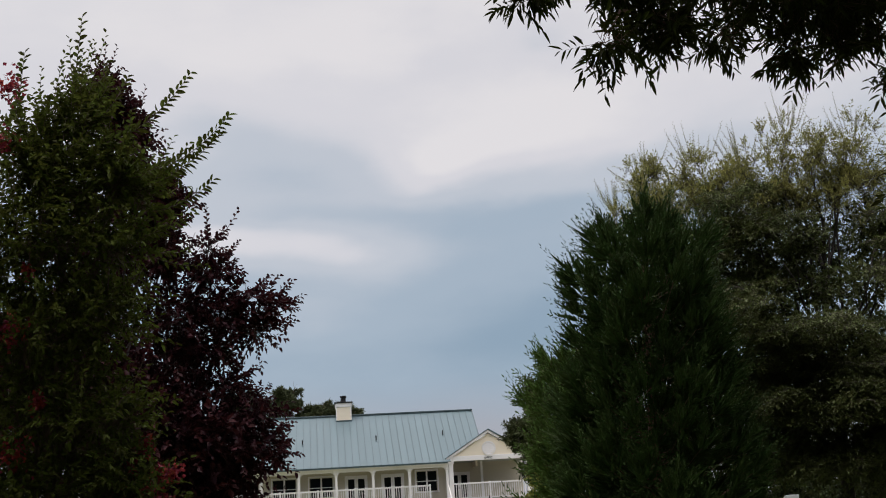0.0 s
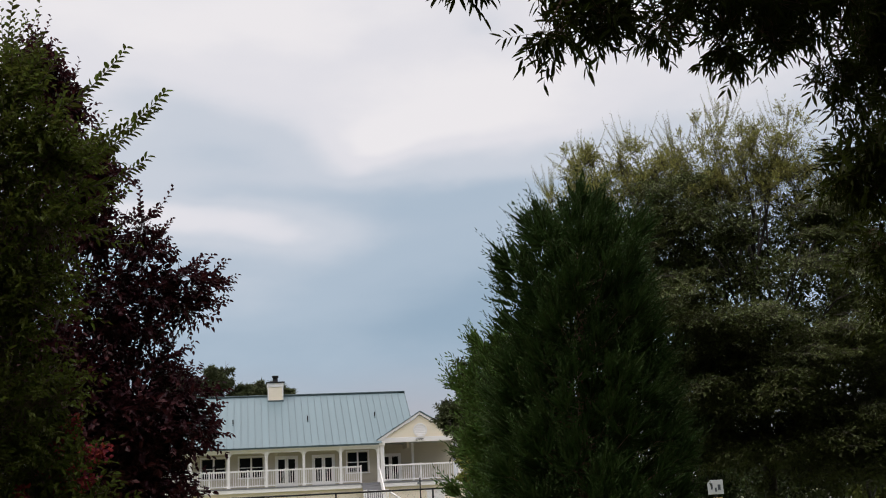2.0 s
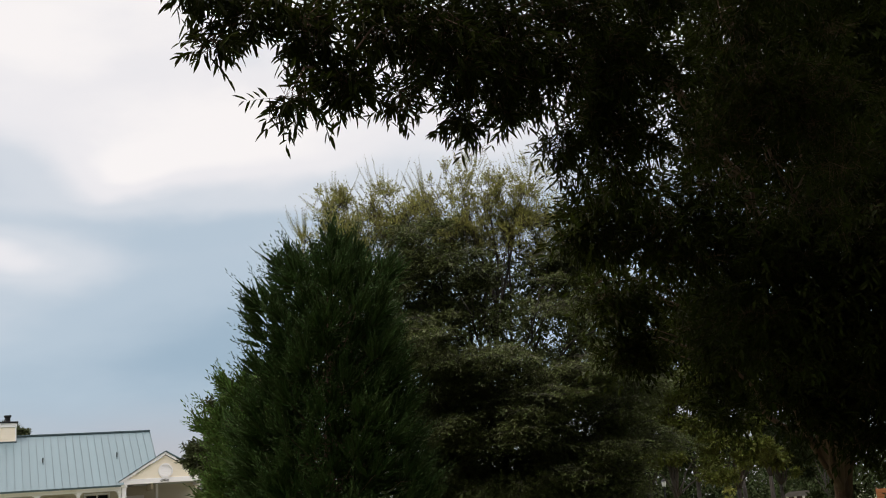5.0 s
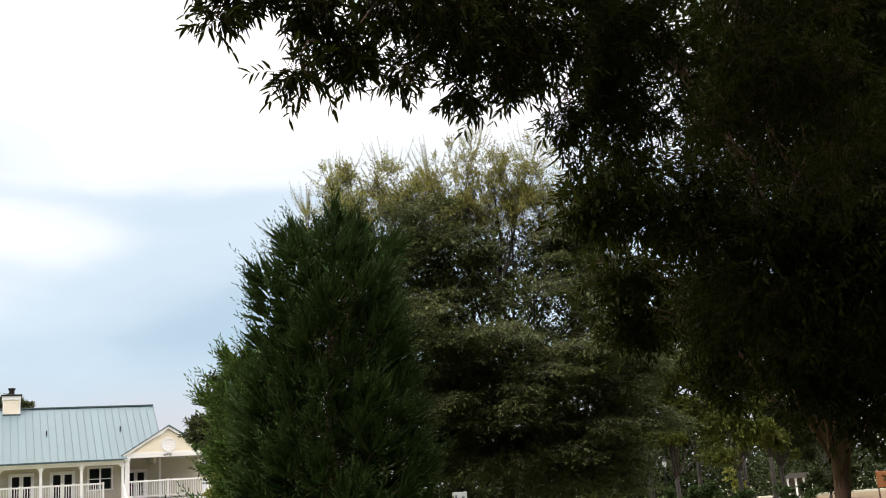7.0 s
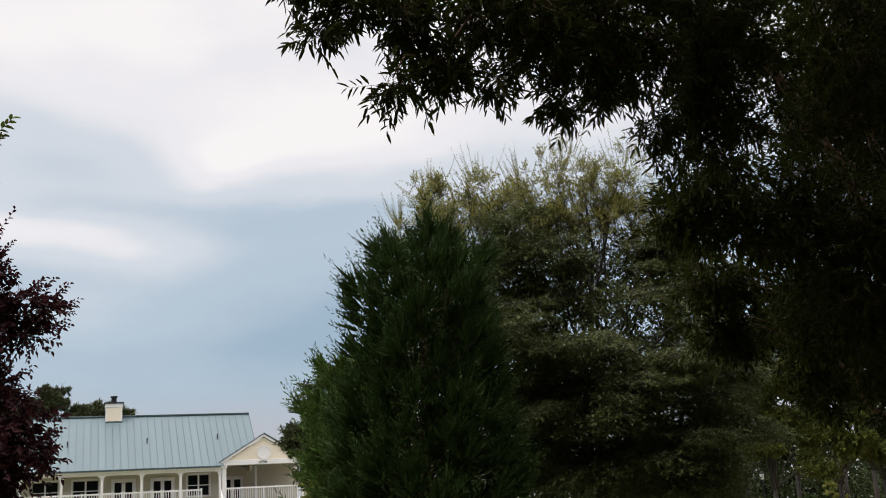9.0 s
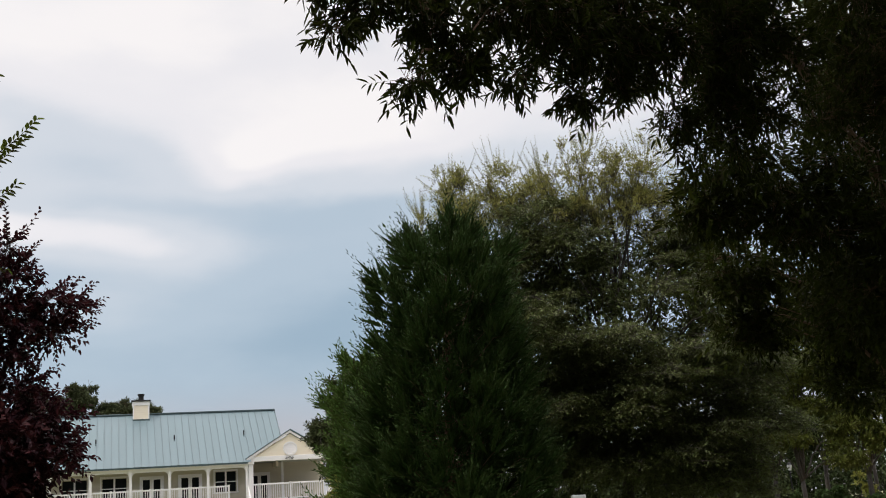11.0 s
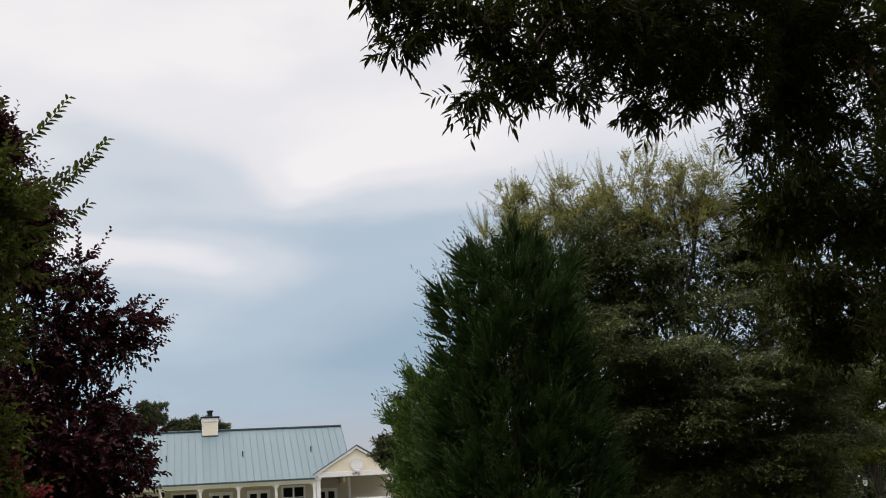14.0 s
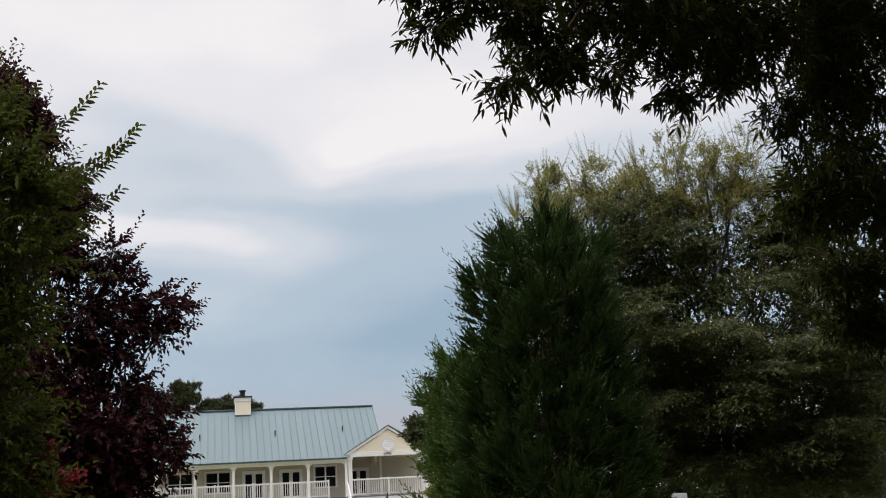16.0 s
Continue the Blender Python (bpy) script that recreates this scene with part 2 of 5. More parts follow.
def tube(points, radii, sides=8):
    """Vertices and faces of a tapered tube along points."""
    pts = [Vector(p) for p in points]
    vs, fs = [], []
    for i, p in enumerate(pts):
        d = (pts[min(i + 1, len(pts) - 1)] - pts[max(i - 1, 0)]).normalized()
        s = d.cross(Vector((0.31, 0.95, 0.02))).normalized()
        t = d.cross(s)
        for k in range(sides):
            a = 2 * math.pi * k / sides
            vs.append(p + (s * math.cos(a) + t * math.sin(a)) * radii[i])
    for i in range(len(pts) - 1):
        for k in range(sides):
            k2 = (k + 1) % sides
            fs.append((i * sides + k, i * sides + k2, (i + 1) * sides + k2, (i + 1) * sides + k))
    fs.append(tuple(range(sides))[::-1])
    fs.append(tuple((len(pts) - 1) * sides + k for k in range(sides)))
    return vs, fs


def join_tubes(tubes):
    vs, fs = [], []
    for v, f in tubes:
        o = len(vs)
        vs += v
        fs += [tuple(i + o for i in q) for q in f]
    return vs, fs


def bent(a, b, rng, sag=0.1, n=5, wob=0.05):
    """Points of a bent limb from a to b."""
    a, b = Vector(a), Vector(b)
    ln = (b - a).length
    res = []
    for i in range(n + 1):
        t = i / n
        p = a.lerp(b, t) + Vector((0, 0, sag * ln * 4 * t * (1 - t)))
        if 0 < i < n:
            p += Vector(rng.normal(0, wob * ln, 3))
        res.append(p)
    return res


def unit(a):
    return a / np.maximum(np.linalg.norm(a, axis=1, keepdims=True), 1e-9)


# ---- foliage ----


def blade_mesh(o, d, up, length, width, fold=0.25, droop=0.15, wide=0.45):
    """Pointed, folded and drooping leaves: 6 vertices and two quads each."""
    n = len(o)
    side = unit(np.cross(d, up))
    nor = np.cross(side, d)
    L, W = np.broadcast_to(length, n)[:, None], np.broadcast_to(width, n)[:, None]
    down = np.array([0, 0, -1.0]) * droop * L
    tip = o + d * L + down
    v = np.empty((n, 6, 3))
    v[:, 0] = o
    v[:, 1] = o + d * L * wide * 0.7 + side * W * 0.5 + nor * W * fold
    v[:, 2] = o + d * L * (wide + 0.3) + side * W * 0.36 + nor * W * fold * 0.8 + down * 0.5
    v[:, 3] = tip
    v[:, 4] = o + d * L * (wide + 0.3) - side * W * 0.36 + nor * W * fold * 0.8 + down * 0.5
    v[:, 5] = o + d * L * wide * 0.7 - side * W * 0.5 + nor * W * fold
    i = np.arange(n)[:, None] * 6
    f = np.concatenate([i + np.array([[0, 1, 2, 3]]), i + np.array([[0, 3, 4, 5]])])
    return v.reshape(-1, 3), f


def small_mesh(o, d, up, length, width):
    """Kite-shaped leaves for the farther trees."""
    n = len(o)
    side = unit(np.cross(d, up))
    nor = np.cross(side, d)
    L, W = np.broadcast_to(length, n)[:, None], np.broadcast_to(width, n)[:, None]
    v = np.empty((n, 4, 3))
    v[:, 0] = o
    v[:, 1] = o + d * L * 0.45 + side * W * 0.5 + nor * W * 0.2
    v[:, 2] = o + d * L
    v[:, 3] = o + d * L * 0.45 - side * W * 0.5 + nor * W * 0.2
    i = np.arange(n)[:, None] * 4
    return v.reshape(-1, 3), i + np.array([[0, 1, 2, 3]])


def add_mesh(name, chunks, mat, parent, label=""):
    vs, fs, o = [], [], 0
    for v, f in chunks:
        vs.append(v)
        fs += (f + o).tolist()
        o += len(v)
    return raw(name, np.concatenate(vs).tolist(), fs, mat, parent, label)


def twig_set(rng, lobes, count, length, shell=0.5, out=0.7, rise=0.2, deep=1.0):
    """Starts, directions and lengths of twigs in a crown made of lobes (x, y, z, rx, rz)."""
    lb = np.array(lobes, float)
    w = lb[:, 3] * lb[:, 4]
    pick = rng.choice(len(lb), count, p=w / w.sum())
    g = unit(rng.normal(size=(count, 3)))
    r = rng.uniform(shell, 1.0, count)[:, None] ** 0.7
    c = lb[pick]
    rad = np.stack([c[:, 3], (c[:, 3] + c[:, 4]) * 0.5 * deep, c[:, 4]], 1)
    rad = np.maximum(rad - 0.65 * length, 0.35 * rad)
    o = c[:, :3] + g * rad * r
    d = unit(g * out + rng.normal(size=(count, 3)) * 0.55 + np.array([0, 0, rise]))
    return o, d, length * rng.uniform(0.5, 1.25, count)


def leaf_rows(rng, o, d, ln, per, spread=0.9, droop=0.25, sag=0.15):
    """Leaf starts and directions along twigs, on alternating sides and one at the tip."""
    n = len(o)
    s = np.tile((np.arange(per) + 1.0) / per, n)
    O, D, Ln = np.repeat(o, per, 0), np.repeat(d, per, 0), np.repeat(ln, per)
    s = np.clip(s + rng.normal(0, 0.04, len(s)), 0.05, 1)
    p = O + D * (Ln * s)[:, None] + np.array([0, 0, -1.0]) * (sag * Ln * s * s)[:, None]
    side = unit(np.cross(D, rng.normal(size=(n, 3)).repeat(per, 0)))
    flip = np.where(np.tile(np.arange(per), n) % 2 == 0, 1.0, -1.0)[:, None]
    tipness = np.where(np.tile(np.arange(per), n) == per - 1, 0.15, 1.0)[:, None]
    ld = unit(D * 0.75 + side * flip * spread * tipness + rng.normal(size=p.shape) * 0.28 + np.array([0, 0, -droop]))
    up = unit(np.array([0, 0, 1.0]) + rng.normal(size=p.shape) * 0.45)
    return p, ld, up


def sprays(rng, o, d, n, ln, twigs, per, tw=0.5, ang=0.8, curl=0.1, rough=0.2, spread=0.6, droop=0.0):
    """Flat branch sprays: an axis from o along d, side twigs in the plane across n, and rows of leaves on them.
    Gives leaf starts, directions and ups, and starts, directions and lengths of the twigs."""
    S = len(o)
    s = np.tile(0.1 + 0.9 * (np.arange(twigs) + 1.0) / twigs, S)
    O, D, N, L = (np.repeat(a, twigs, 0) for a in (o, unit(d), unit(n), ln))
    up = np.array([0, 0, 1.0])
    base = O + D * (L * s)[:, None] + up * (curl * L * s * s)[:, None]
    ax = unit(D + up * (2 * curl * s)[:, None])
    side = unit(np.cross(ax, N))
    k = np.tile(np.arange(twigs), S)
    flip = np.where(k % 2 == 0, 1.0, -1.0)[:, None]
    tip = (k == twigs - 1)[:, None]
    td = unit(np.where(tip, ax, ax * math.cos(ang) + side * flip * math.sin(ang)) + rng.normal(size=base.shape) * rough)
    tl = L * tw * (1.0 - 0.72 * s) * rng.uniform(0.7, 1.25, len(L))
    T = len(base)
    q = np.tile((np.arange(per) + 1.0) / per, T)
    B, D2, L2 = np.repeat(base, per, 0), np.repeat(td, per, 0), np.repeat(tl, per)
    p = B + D2 * (L2 * q)[:, None] + up * (curl * L2 * q * q - droop * L2 * q * q)[:, None]
    rd = rng.normal(size=p.shape)
    ld = unit(D2 + unit(rd - D2 * (rd * D2).sum(1)[:, None]) * spread + up * (0.25 * curl - 0.6 * droop))
    return p, ld, unit(np.repeat(np.repeat(unit(n), twigs, 0), per, 0) + rng.normal(size=p.shape) * 0.4), base, td, tl


def twig_wood(o, d, ln, rad, sag=0.15):
    """Thin three-sided twigs."""
    n = len(o)
    end = o + d * ln[:, None] + np.array([0, 0, -1.0]) * (sag * ln)[:, None]
    s = unit(np.cross(d, np.array([[0.3, 0.9, 0.1]])))
    t = np.cross(d, s)
    v = np.empty((n, 4, 3))
    back = o - d * (ln * 0.5)[:, None]
    for k in range(3):
        a = 2 * math.pi * k / 3
        v[:, k] = back + (s * math.cos(a) + t * math.sin(a)) * rad
    v[:, 3] = end
    i = np.arange(n)[:, None] * 4
    f = np.concatenate([i + np.array([[0, 1, 3]]), i + np.array([[1, 2, 3]]), i + np.array([[2, 0, 3]])])
    return v.reshape(-1, 3), f


def thing(name, place, label, category, group="", turn=0.0):
    e = new(name)
    e.matrix_basis = pose(*place, 0, 0, turn)
    return tagged(e, label, category, group)


def shifted(lobes, base):
    return [(x - base[0], y - base[1], z - base[2], a, b) for x, y, z, a, b in lobes]


def shoot_leaves(rng, a, b, per, ln, wd, bend=0.12):
    """One long shoot from a to b with leaves in two ranks; returns leaf chunk and shoot points."""
    a, b = np.array(a), np.array(b)
    s = np.linspace(0.0, 1, per)
    mid = np.array([0, 0, -1.0]) * bend * np.linalg.norm(b - a)
    p = a + (b - a) * s[:, None] + mid * (4 * s * (1 - s))[:, None]
    d = np.gradient(p, axis=0)
    d = unit(d)
    side = unit(np.cross(d, np.array([0.15, 0.75, 0.6])))
    flip = np.where(np.arange(per) % 2 == 0, 1.0, -1.0)[:, None]
    ld = unit(d * 0.9 + side * flip * 0.75 + rng.normal(size=p.shape) * 0.2)
    up = unit(np.array([0, -0.8, 0.6]) + rng.normal(size=p.shape) * 0.4)
    L = ln * (1.0 - 0.3 * s) * rng.uniform(0.8, 1.15, per)
    return blade_mesh(p, ld, up, L, L * wd / ln, droop=0.2), p


def add_shoot(rng, tree, base, a, b, per, ln, wd, leaf_mat, wood, label, bend=0.12, r=0.004):
    ch, p = shoot_leaves(rng, np.array(a) - base, np.array(b) - base, per, ln, wd, bend)
    vs, fs = tube([Vector(q) for q in p[::3]], list(np.linspace(r, r * 0.3, len(p[::3]))), 4)
    st = raw("leafy_shoot", vs, fs, wood, tree, label)
    tagged(add_mesh("foliage", [ch], leaf_mat, st), kind="stuff")


def edge_shoots(rng, tree, base, lobes, count, length, per, ln, wd, leaf_mat, wood, label, lean=(0.5, 0.0, 0.8)):
    """Shoots that stand out of the lobes, mostly the way that lean points."""
    for i in range(count):
        x, y, z, a, b = lobes[int(rng.integers(len(lobes)))]
        d = unit((np.array(lean) + rng.normal(size=3) * 0.42)[None])[0]
        st = np.array([x, y, z]) + d * np.array([a, (a + b) * 0.4, b]) * 0.62
        add_shoot(rng, tree, base, st, st + d * length * rng.uniform(0.35, 1.3), per, ln, wd, leaf_mat, wood, label, 0.08, 0.003)


# lobes of the crowns: x, y, z, half width, half height
MYRTLE = [
    (-2.05, 4.83, 3.38, 0.25, 0.27),
    (-1.88, 4.90, 3.58, 0.17, 0.18),
    (-1.94, 4.88, 3.27, 0.31, 0.24),
    (-1.72, 4.97, 3.32, 0.19, 0.22),
    (-1.63, 5.05, 3.27, 0.14, 0.16),
    (-1.71, 4.97, 2.98, 0.26, 0.21),
    (-2.02, 4.85, 3.00, 0.40, 0.32),
    (-1.77, 4.94, 2.63, 0.31, 0.29),
    (-2.03, 4.84, 2.57, 0.42, 0.32),
    (-1.97, 4.87, 2.16, 0.44, 0.34),
    (-1.69, 4.98, 2.18, 0.29, 0.31),
    (-2.42, 4.66, 2.77, 0.45, 0.69),
    (-2.01, 4.85, 1.84, 0.42, 0.23),
    (-1.65, 4.99, 1.85, 0.30, 0.27),
    (-2.00, 4.86, 1.63, 0.52, 0.27),
    (-1.60, 5.00, 1.60, 0.38, 0.27),
]
PLUM = [
    (-2.67, 7.38, 4.84, 0.16, 0.20),
    (-2.61, 7.41, 4.66, 0.17, 0.17),
    (-2.44, 7.46, 4.50, 0.16, 0.20),
    (-2.55, 7.48, 4.74, 0.12, 0.14),
    (-2.20, 7.50, 4.02, 0.14, 0.20),
    (-2.22, 7.50, 3.55, 0.20, 0.20),
    (-2.36, 7.49, 4.13, 0.18, 0.22),
    (-2.26, 7.52, 3.83, 0.15, 0.22),
    (-1.93, 7.61, 3.68, 0.15, 0.11),
    (-1.94, 7.61, 3.47, 0.21, 0.19),
    (-1.72, 7.66, 3.30, 0.23, 0.15),
    (-1.53, 7.71, 3.25, 0.14, 0.12),
    (-1.62, 7.69, 3.05, 0.20, 0.18),
    (-1.90, 7.62, 3.16, 0.29, 0.23),
    (-1.86, 7.60, 2.92, 0.24, 0.16),
    (-2.10, 7.58, 2.90, 0.22, 0.18),
    (-2.18, 7.55, 3.16, 0.37, 0.35),
    (-2.29, 7.51, 2.80, 0.46, 0.27),
]
PLUM2 = [
    (-1.87, 7.63, 2.64, 0.30, 0.19),
    (-1.69, 7.67, 2.47, 0.30, 0.21),
    (-1.57, 7.70, 2.24, 0.19, 0.19),
    (-1.77, 7.65, 2.01, 0.27, 0.25),
    (-1.95, 7.61, 2.22, 0.47, 0.37),
    (-2.37, 7.49, 2.39, 0.62, 0.49),
    (-2.97, 7.48, 2.66, 0.76, 0.76),
    (-2.71, 7.58, 3.81, 0.48, 0.65),
    (-2.24, 7.53, 1.89, 0.53, 0.37),
    (-1.79, 7.65, 1.71, 0.35, 0.29),
    (-2.24, 7.53, 1.52, 0.78, 0.37),
]
OAK = [
    (3.20, 19.25, 7.42, 0.75, 0.59),
    (2.45, 18.11, 6.55, 0.22, 0.35),
    (4.20, 19.32, 7.50, 0.82, 0.71),
    (5.02, 19.28, 7.54, 0.71, 0.60),
    (5.87, 19.15, 7.91, 0.94, 0.83),
    (6.87, 18.81, 7.46, 0.88, 0.99),
    (4.63, 18.19, 6.31, 1.23, 0.92),
    (5.35, 18.04, 6.20, 0.62, 0.80),
    (7.00, 17.95, 6.25, 0.66, 0.75),
    (6.20, 18.35, 6.30, 0.55, 0.60),
    (7.23, 17.77, 5.81, 1.04, 0.54),
    (4.15, 17.38, 4.85, 1.06, 0.50),
    (5.61, 17.08, 4.43, 1.35, 0.42),
    (6.80, 16.86, 3.97, 1.26, 0.45),
    (4.79, 18.30, 3.78, 1.31, 0.81),
    (6.29, 17.59, 3.33, 1.59, 0.74),
    (7.42, 17.42, 2.87, 1.00, 0.70),
    (5.27, 18.12, 2.73, 1.70, 0.60),
    (6.73, 17.64, 2.45, 1.40, 0.50),
    (3.93, 18.76, 3.22, 1.32, 1.12),
]
OAK2 = [
    (5.02, 17.57, 5.34, 1.28, 0.41),
    (6.31, 17.16, 5.13, 1.28, 0.39),
    (7.24, 16.79, 4.54, 0.83, 0.41),
    (5.67, 18.06, 4.01, 1.51, 0.60),
    (7.87, 17.77, 3.68, 0.72, 0.62),
    (3.53, 18.43, 6.07, 0.71, 0.82),
    (7.70, 17.68, 6.37, 0.63, 0.73),
    (3.03, 17.76, 4.45, 0.77, 1.16),
    (7.51, 16.78, 5.07, 0.79, 0.42),
    (8.22, 17.89, 3.89, 0.84, 0.84),
    (8.37, 17.82, 3.16, 0.83, 0.73),
]
OAK3 = [
    (3.79, 19.09, 6.88, 0.85, 0.53),
    (5.18, 18.98, 6.90, 0.97, 0.54),
    (6.37, 18.83, 6.85, 0.98, 0.54),
    (7.25, 18.51, 6.59, 0.87, 0.65),
    (3.26, 18.58, 6.32, 0.62, 0.62),
    (5.38, 17.67, 3.19, 1.47, 0.59),
    (6.68, 17.45, 2.63, 1.38, 0.59),
    (7.60, 17.51, 2.34, 1.01, 0.48),
    (5.92, 17.71, 2.29, 1.68, 0.41),
    (7.40, 17.59, 2.07, 1.21, 0.42),
    (4.59, 18.30, 2.47, 1.40, 0.48),
    (4.77, 17.64, 4.37, 1.17, 0.59),
    (6.38, 17.13, 3.85, 1.17, 0.49),
    (4.65, 18.91, 5.74, 1.05, 0.63),
    (4.75, 18.68, 4.85, 1.14, 0.62),
    (7.78, 18.09, 5.61, 0.95, 0.64),
    (5.50, 18.05, 2.08, 0.40, 0.25),
    (6.28, 17.81, 1.93, 0.32, 0.32),
    (6.94, 17.56, 1.83, 0.50, 0.36),
    (7.59, 17.51, 1.74, 0.50, 0.36),
    (6.70, 17.60, 1.42, 0.55, 0.22),
    (5.80, 17.70, 1.58, 0.35, 0.16),
    (7.05, 18.80, 4.78, 0.50, 0.42),
]
NEAR = [
    (0.11, 3.98, 4.01, 0.13, 0.08),
    (0.21, 3.98, 3.86, 0.11, 0.11),
    (0.27, 3.98, 3.64, 0.09, 0.10),
    (0.43, 4.07, 3.83, 0.18, 0.17),
    (0.575, 3.95, 3.39, 0.13, 0.05),
    (0.68, 4.14, 3.77, 0.19, 0.19),
    (0.84, 4.21, 3.58, 0.16, 0.13),
    (1.08, 4.37, 3.93, 0.25, 0.23),
    (1.12, 4.36, 3.58, 0.14, 0.11),
    (1.43, 4.59, 3.90, 0.29, 0.27),
    (1.46, 4.58, 3.57, 0.13, 0.10),
    (1.76, 4.79, 4.00, 0.28, 0.31),
    (1.76, 4.80, 3.69, 0.09, 0.09),
    (2.07, 5.00, 3.93, 0.32, 0.31),
    (2.18, 5.17, 3.62, 0.13, 0.13),
    (2.57, 5.44, 3.91, 0.28, 0.28),
    (3.06, 5.65, 4.30, 0.40, 0.50),
    (2.33, 5.30, 3.56, 0.16, 0.17),
    (2.64, 5.45, 3.66, 0.18, 0.17),
    (2.86, 5.60, 3.92, 0.24, 0.28),
    (2.62, 5.30, 4.26, 0.28, 0.26),
    (2.80, 5.75, 4.55, 0.26, 0.24),
    (2.74, 5.80, 4.20, 0.20, 0.22),
]
NEAR2 = [
    (3.90, 5.92, 4.50, 0.52, 0.74),
    (3.62, 6.10, 3.98, 0.24, 0.30),
    (4.25, 6.10, 4.13, 0.83, 1.04),
    (3.53, 7.31, 4.11, 0.34, 0.23),
    (3.46, 7.78, 3.90, 0.51, 0.31),
    (4.21, 7.87, 3.96, 0.78, 0.63),
    (5.18, 7.88, 3.44, 1.02, 0.91),
    (4.04, 8.84, 3.56, 0.52, 0.34),
    (4.20, 8.98, 3.06, 0.42, 0.29),
    (5.22, 8.91, 3.26, 0.77, 0.50),
    (5.88, 8.74, 2.61, 0.67, 0.56),
    (5.94, 7.34, 3.62, 0.92, 1.53),
    (6.40, 8.25, 2.26, 0.88, 0.66),
    (1.25, 4.74, 4.95, 0.93, 0.34),
    (2.54, 5.13, 5.25, 1.06, 0.49),
    (3.90, 5.25, 4.97, 1.16, 0.70),
    (3.25, 7.00, 5.72, 0.75, 0.38),
    (2.75, 6.60, 5.42, 0.50, 0.22),
    (4.00, 7.30, 5.85, 0.60, 0.45),
]
NEAR3 = [
    (1.00, 4.79, 4.47, 0.51, 0.18),
    (1.76, 5.01, 4.55, 0.48, 0.23),
    (0.56, 4.45, 4.35, 0.31, 0.14),
    (2.27, 5.03, 4.37, 0.31, 0.20),
]
DEEP = [
    (5.65, 11.06, 4.00, 0.93, 0.73),
    (6.27, 11.30, 3.09, 0.55, 0.38),
    (6.38, 11.24, 2.69, 0.55, 0.31),
    (6.35, 11.26, 3.68, 0.76, 0.62),
    (7.10, 10.58, 5.85, 1.30, 1.35),
    (6.30, 10.60, 5.70, 0.55, 0.90),
    (6.10, 10.60, 6.50, 0.85, 0.65),
    (8.70, 11.00, 6.80, 1.60, 1.20),
    (7.20, 9.00, 5.90, 0.95, 0.90),
    (7.25, 10.11, 4.37, 1.61, 1.75),
    (6.47, 9.43, 7.10, 2.00, 1.07),
    (7.06, 10.84, 3.30, 1.03, 0.83),
    (7.69, 10.41, 3.13, 1.37, 1.10),
]


# ---- ground ----
g = bmesh.new()
STEP = [-3000, -1200, -500, -200, -100, -60, -40, -25, -15, -8, 0, 8, 15, 25, 40, 60, 100, 200, 500, 1200, 3000]
gv = {}
for i, x in enumerate(STEP):
    for j, y in enumerate(STEP):
        gv[i, j] = g.verts.new((x, y, 0.12 * noise.noise((x * 0.03, y * 0.03, 0)) if max(abs(x), abs(y)) < 150 and max(abs(x), abs(y)) > 3 else 0))
for i in range(len(STEP) - 1):
    for j in range(len(STEP) - 1):
        g.faces.new((gv[i, j], gv[i + 1, j], gv[i + 1, j + 1], gv[i, j + 1]))
ground = tagged(part("ground", g, GRASS), "mown green park lawn with straw patches", "lawn", kind="structure")


def strip(name, pts, width, z, mat, label, category):
    bm = bmesh.new()
    rowv = []
    for i, (x, y) in enumerate(pts):
        a, b = pts[max(i - 1, 0)], pts[min(i + 1, len(pts) - 1)]
        d = Vector((b[0] - a[0], b[1] - a[1])).normalized()
        nx, ny = -d.y * width / 2, d.x * width / 2
        rowv.append([bm.verts.new((x + sx * nx, y + sx * ny, zz)) for sx, zz in ((-1, z - 0.3), (-1, z), (1, z), (1, z - 0.3))])
    for a, b in zip(rowv, rowv[1:]):
        for k in range(3):
            bm.faces.new((a[k], a[k + 1], b[k + 1], b[k]))
    bmesh.ops.recalc_face_normals(bm, faces=bm.faces[:])
    return tagged(part(name, bm, mat), label, category, kind="structure")


strip("road", [(17, 58), (27, 90), (50, 165)], 24, 0.14, ASPHALT, "pale grey asphalt parking lot with a white line", "road")
strip("road_line", [(23.6, 86), (24.6, 85.2), (25.6, 84.4)], 0.6, 0.146, PAINT_LINE, "worn white painted road line", "road marking")
strip("straw_bed", [(20, 26), (38, 50), (60, 78)], 17, 0.13, SAND, "tan pine straw bed beside the path", "straw")
strip("path", [(53, 100), (64, 92), (84, 78)], 3.5, 0.16, CONCRETE, "pale concrete park path", "path")

# ---- house ----
house = thing("house", (-2.85, 78.01, 0), "cream clapboard house with white porch and blue-green metal roof", "house", turn=9)
LEFT, RIGHT = -17.0, 6.0


def lap_wall(bm, x0, x1, y, z0, z1, step=0.19, top=None):
    """Clapboards with a tilted face; top(z) gives the x range at z for gables."""
    n = max(1, round((z1 - z0) / step))
    h = (z1 - z0) / n
    for i in range(n):
        a, b = z0 + i * h, z0 + (i + 1) * h
        xa0, xa1 = (x0, x1) if top is None else top(a)
        xb0, xb1 = (x0, x1) if top is None else top(b)
        v = [bm.verts.new(p) for p in ((xa0, y - 0.014, a), (xa1, y - 0.014, a), (xb1, y, b), (xb0, y, b), (xa0, y, a), (xa1, y, a))]
        bm.faces.new(v[:4])
        bm.faces.new((v[4], v[5], v[1], v[0]))
    return bm


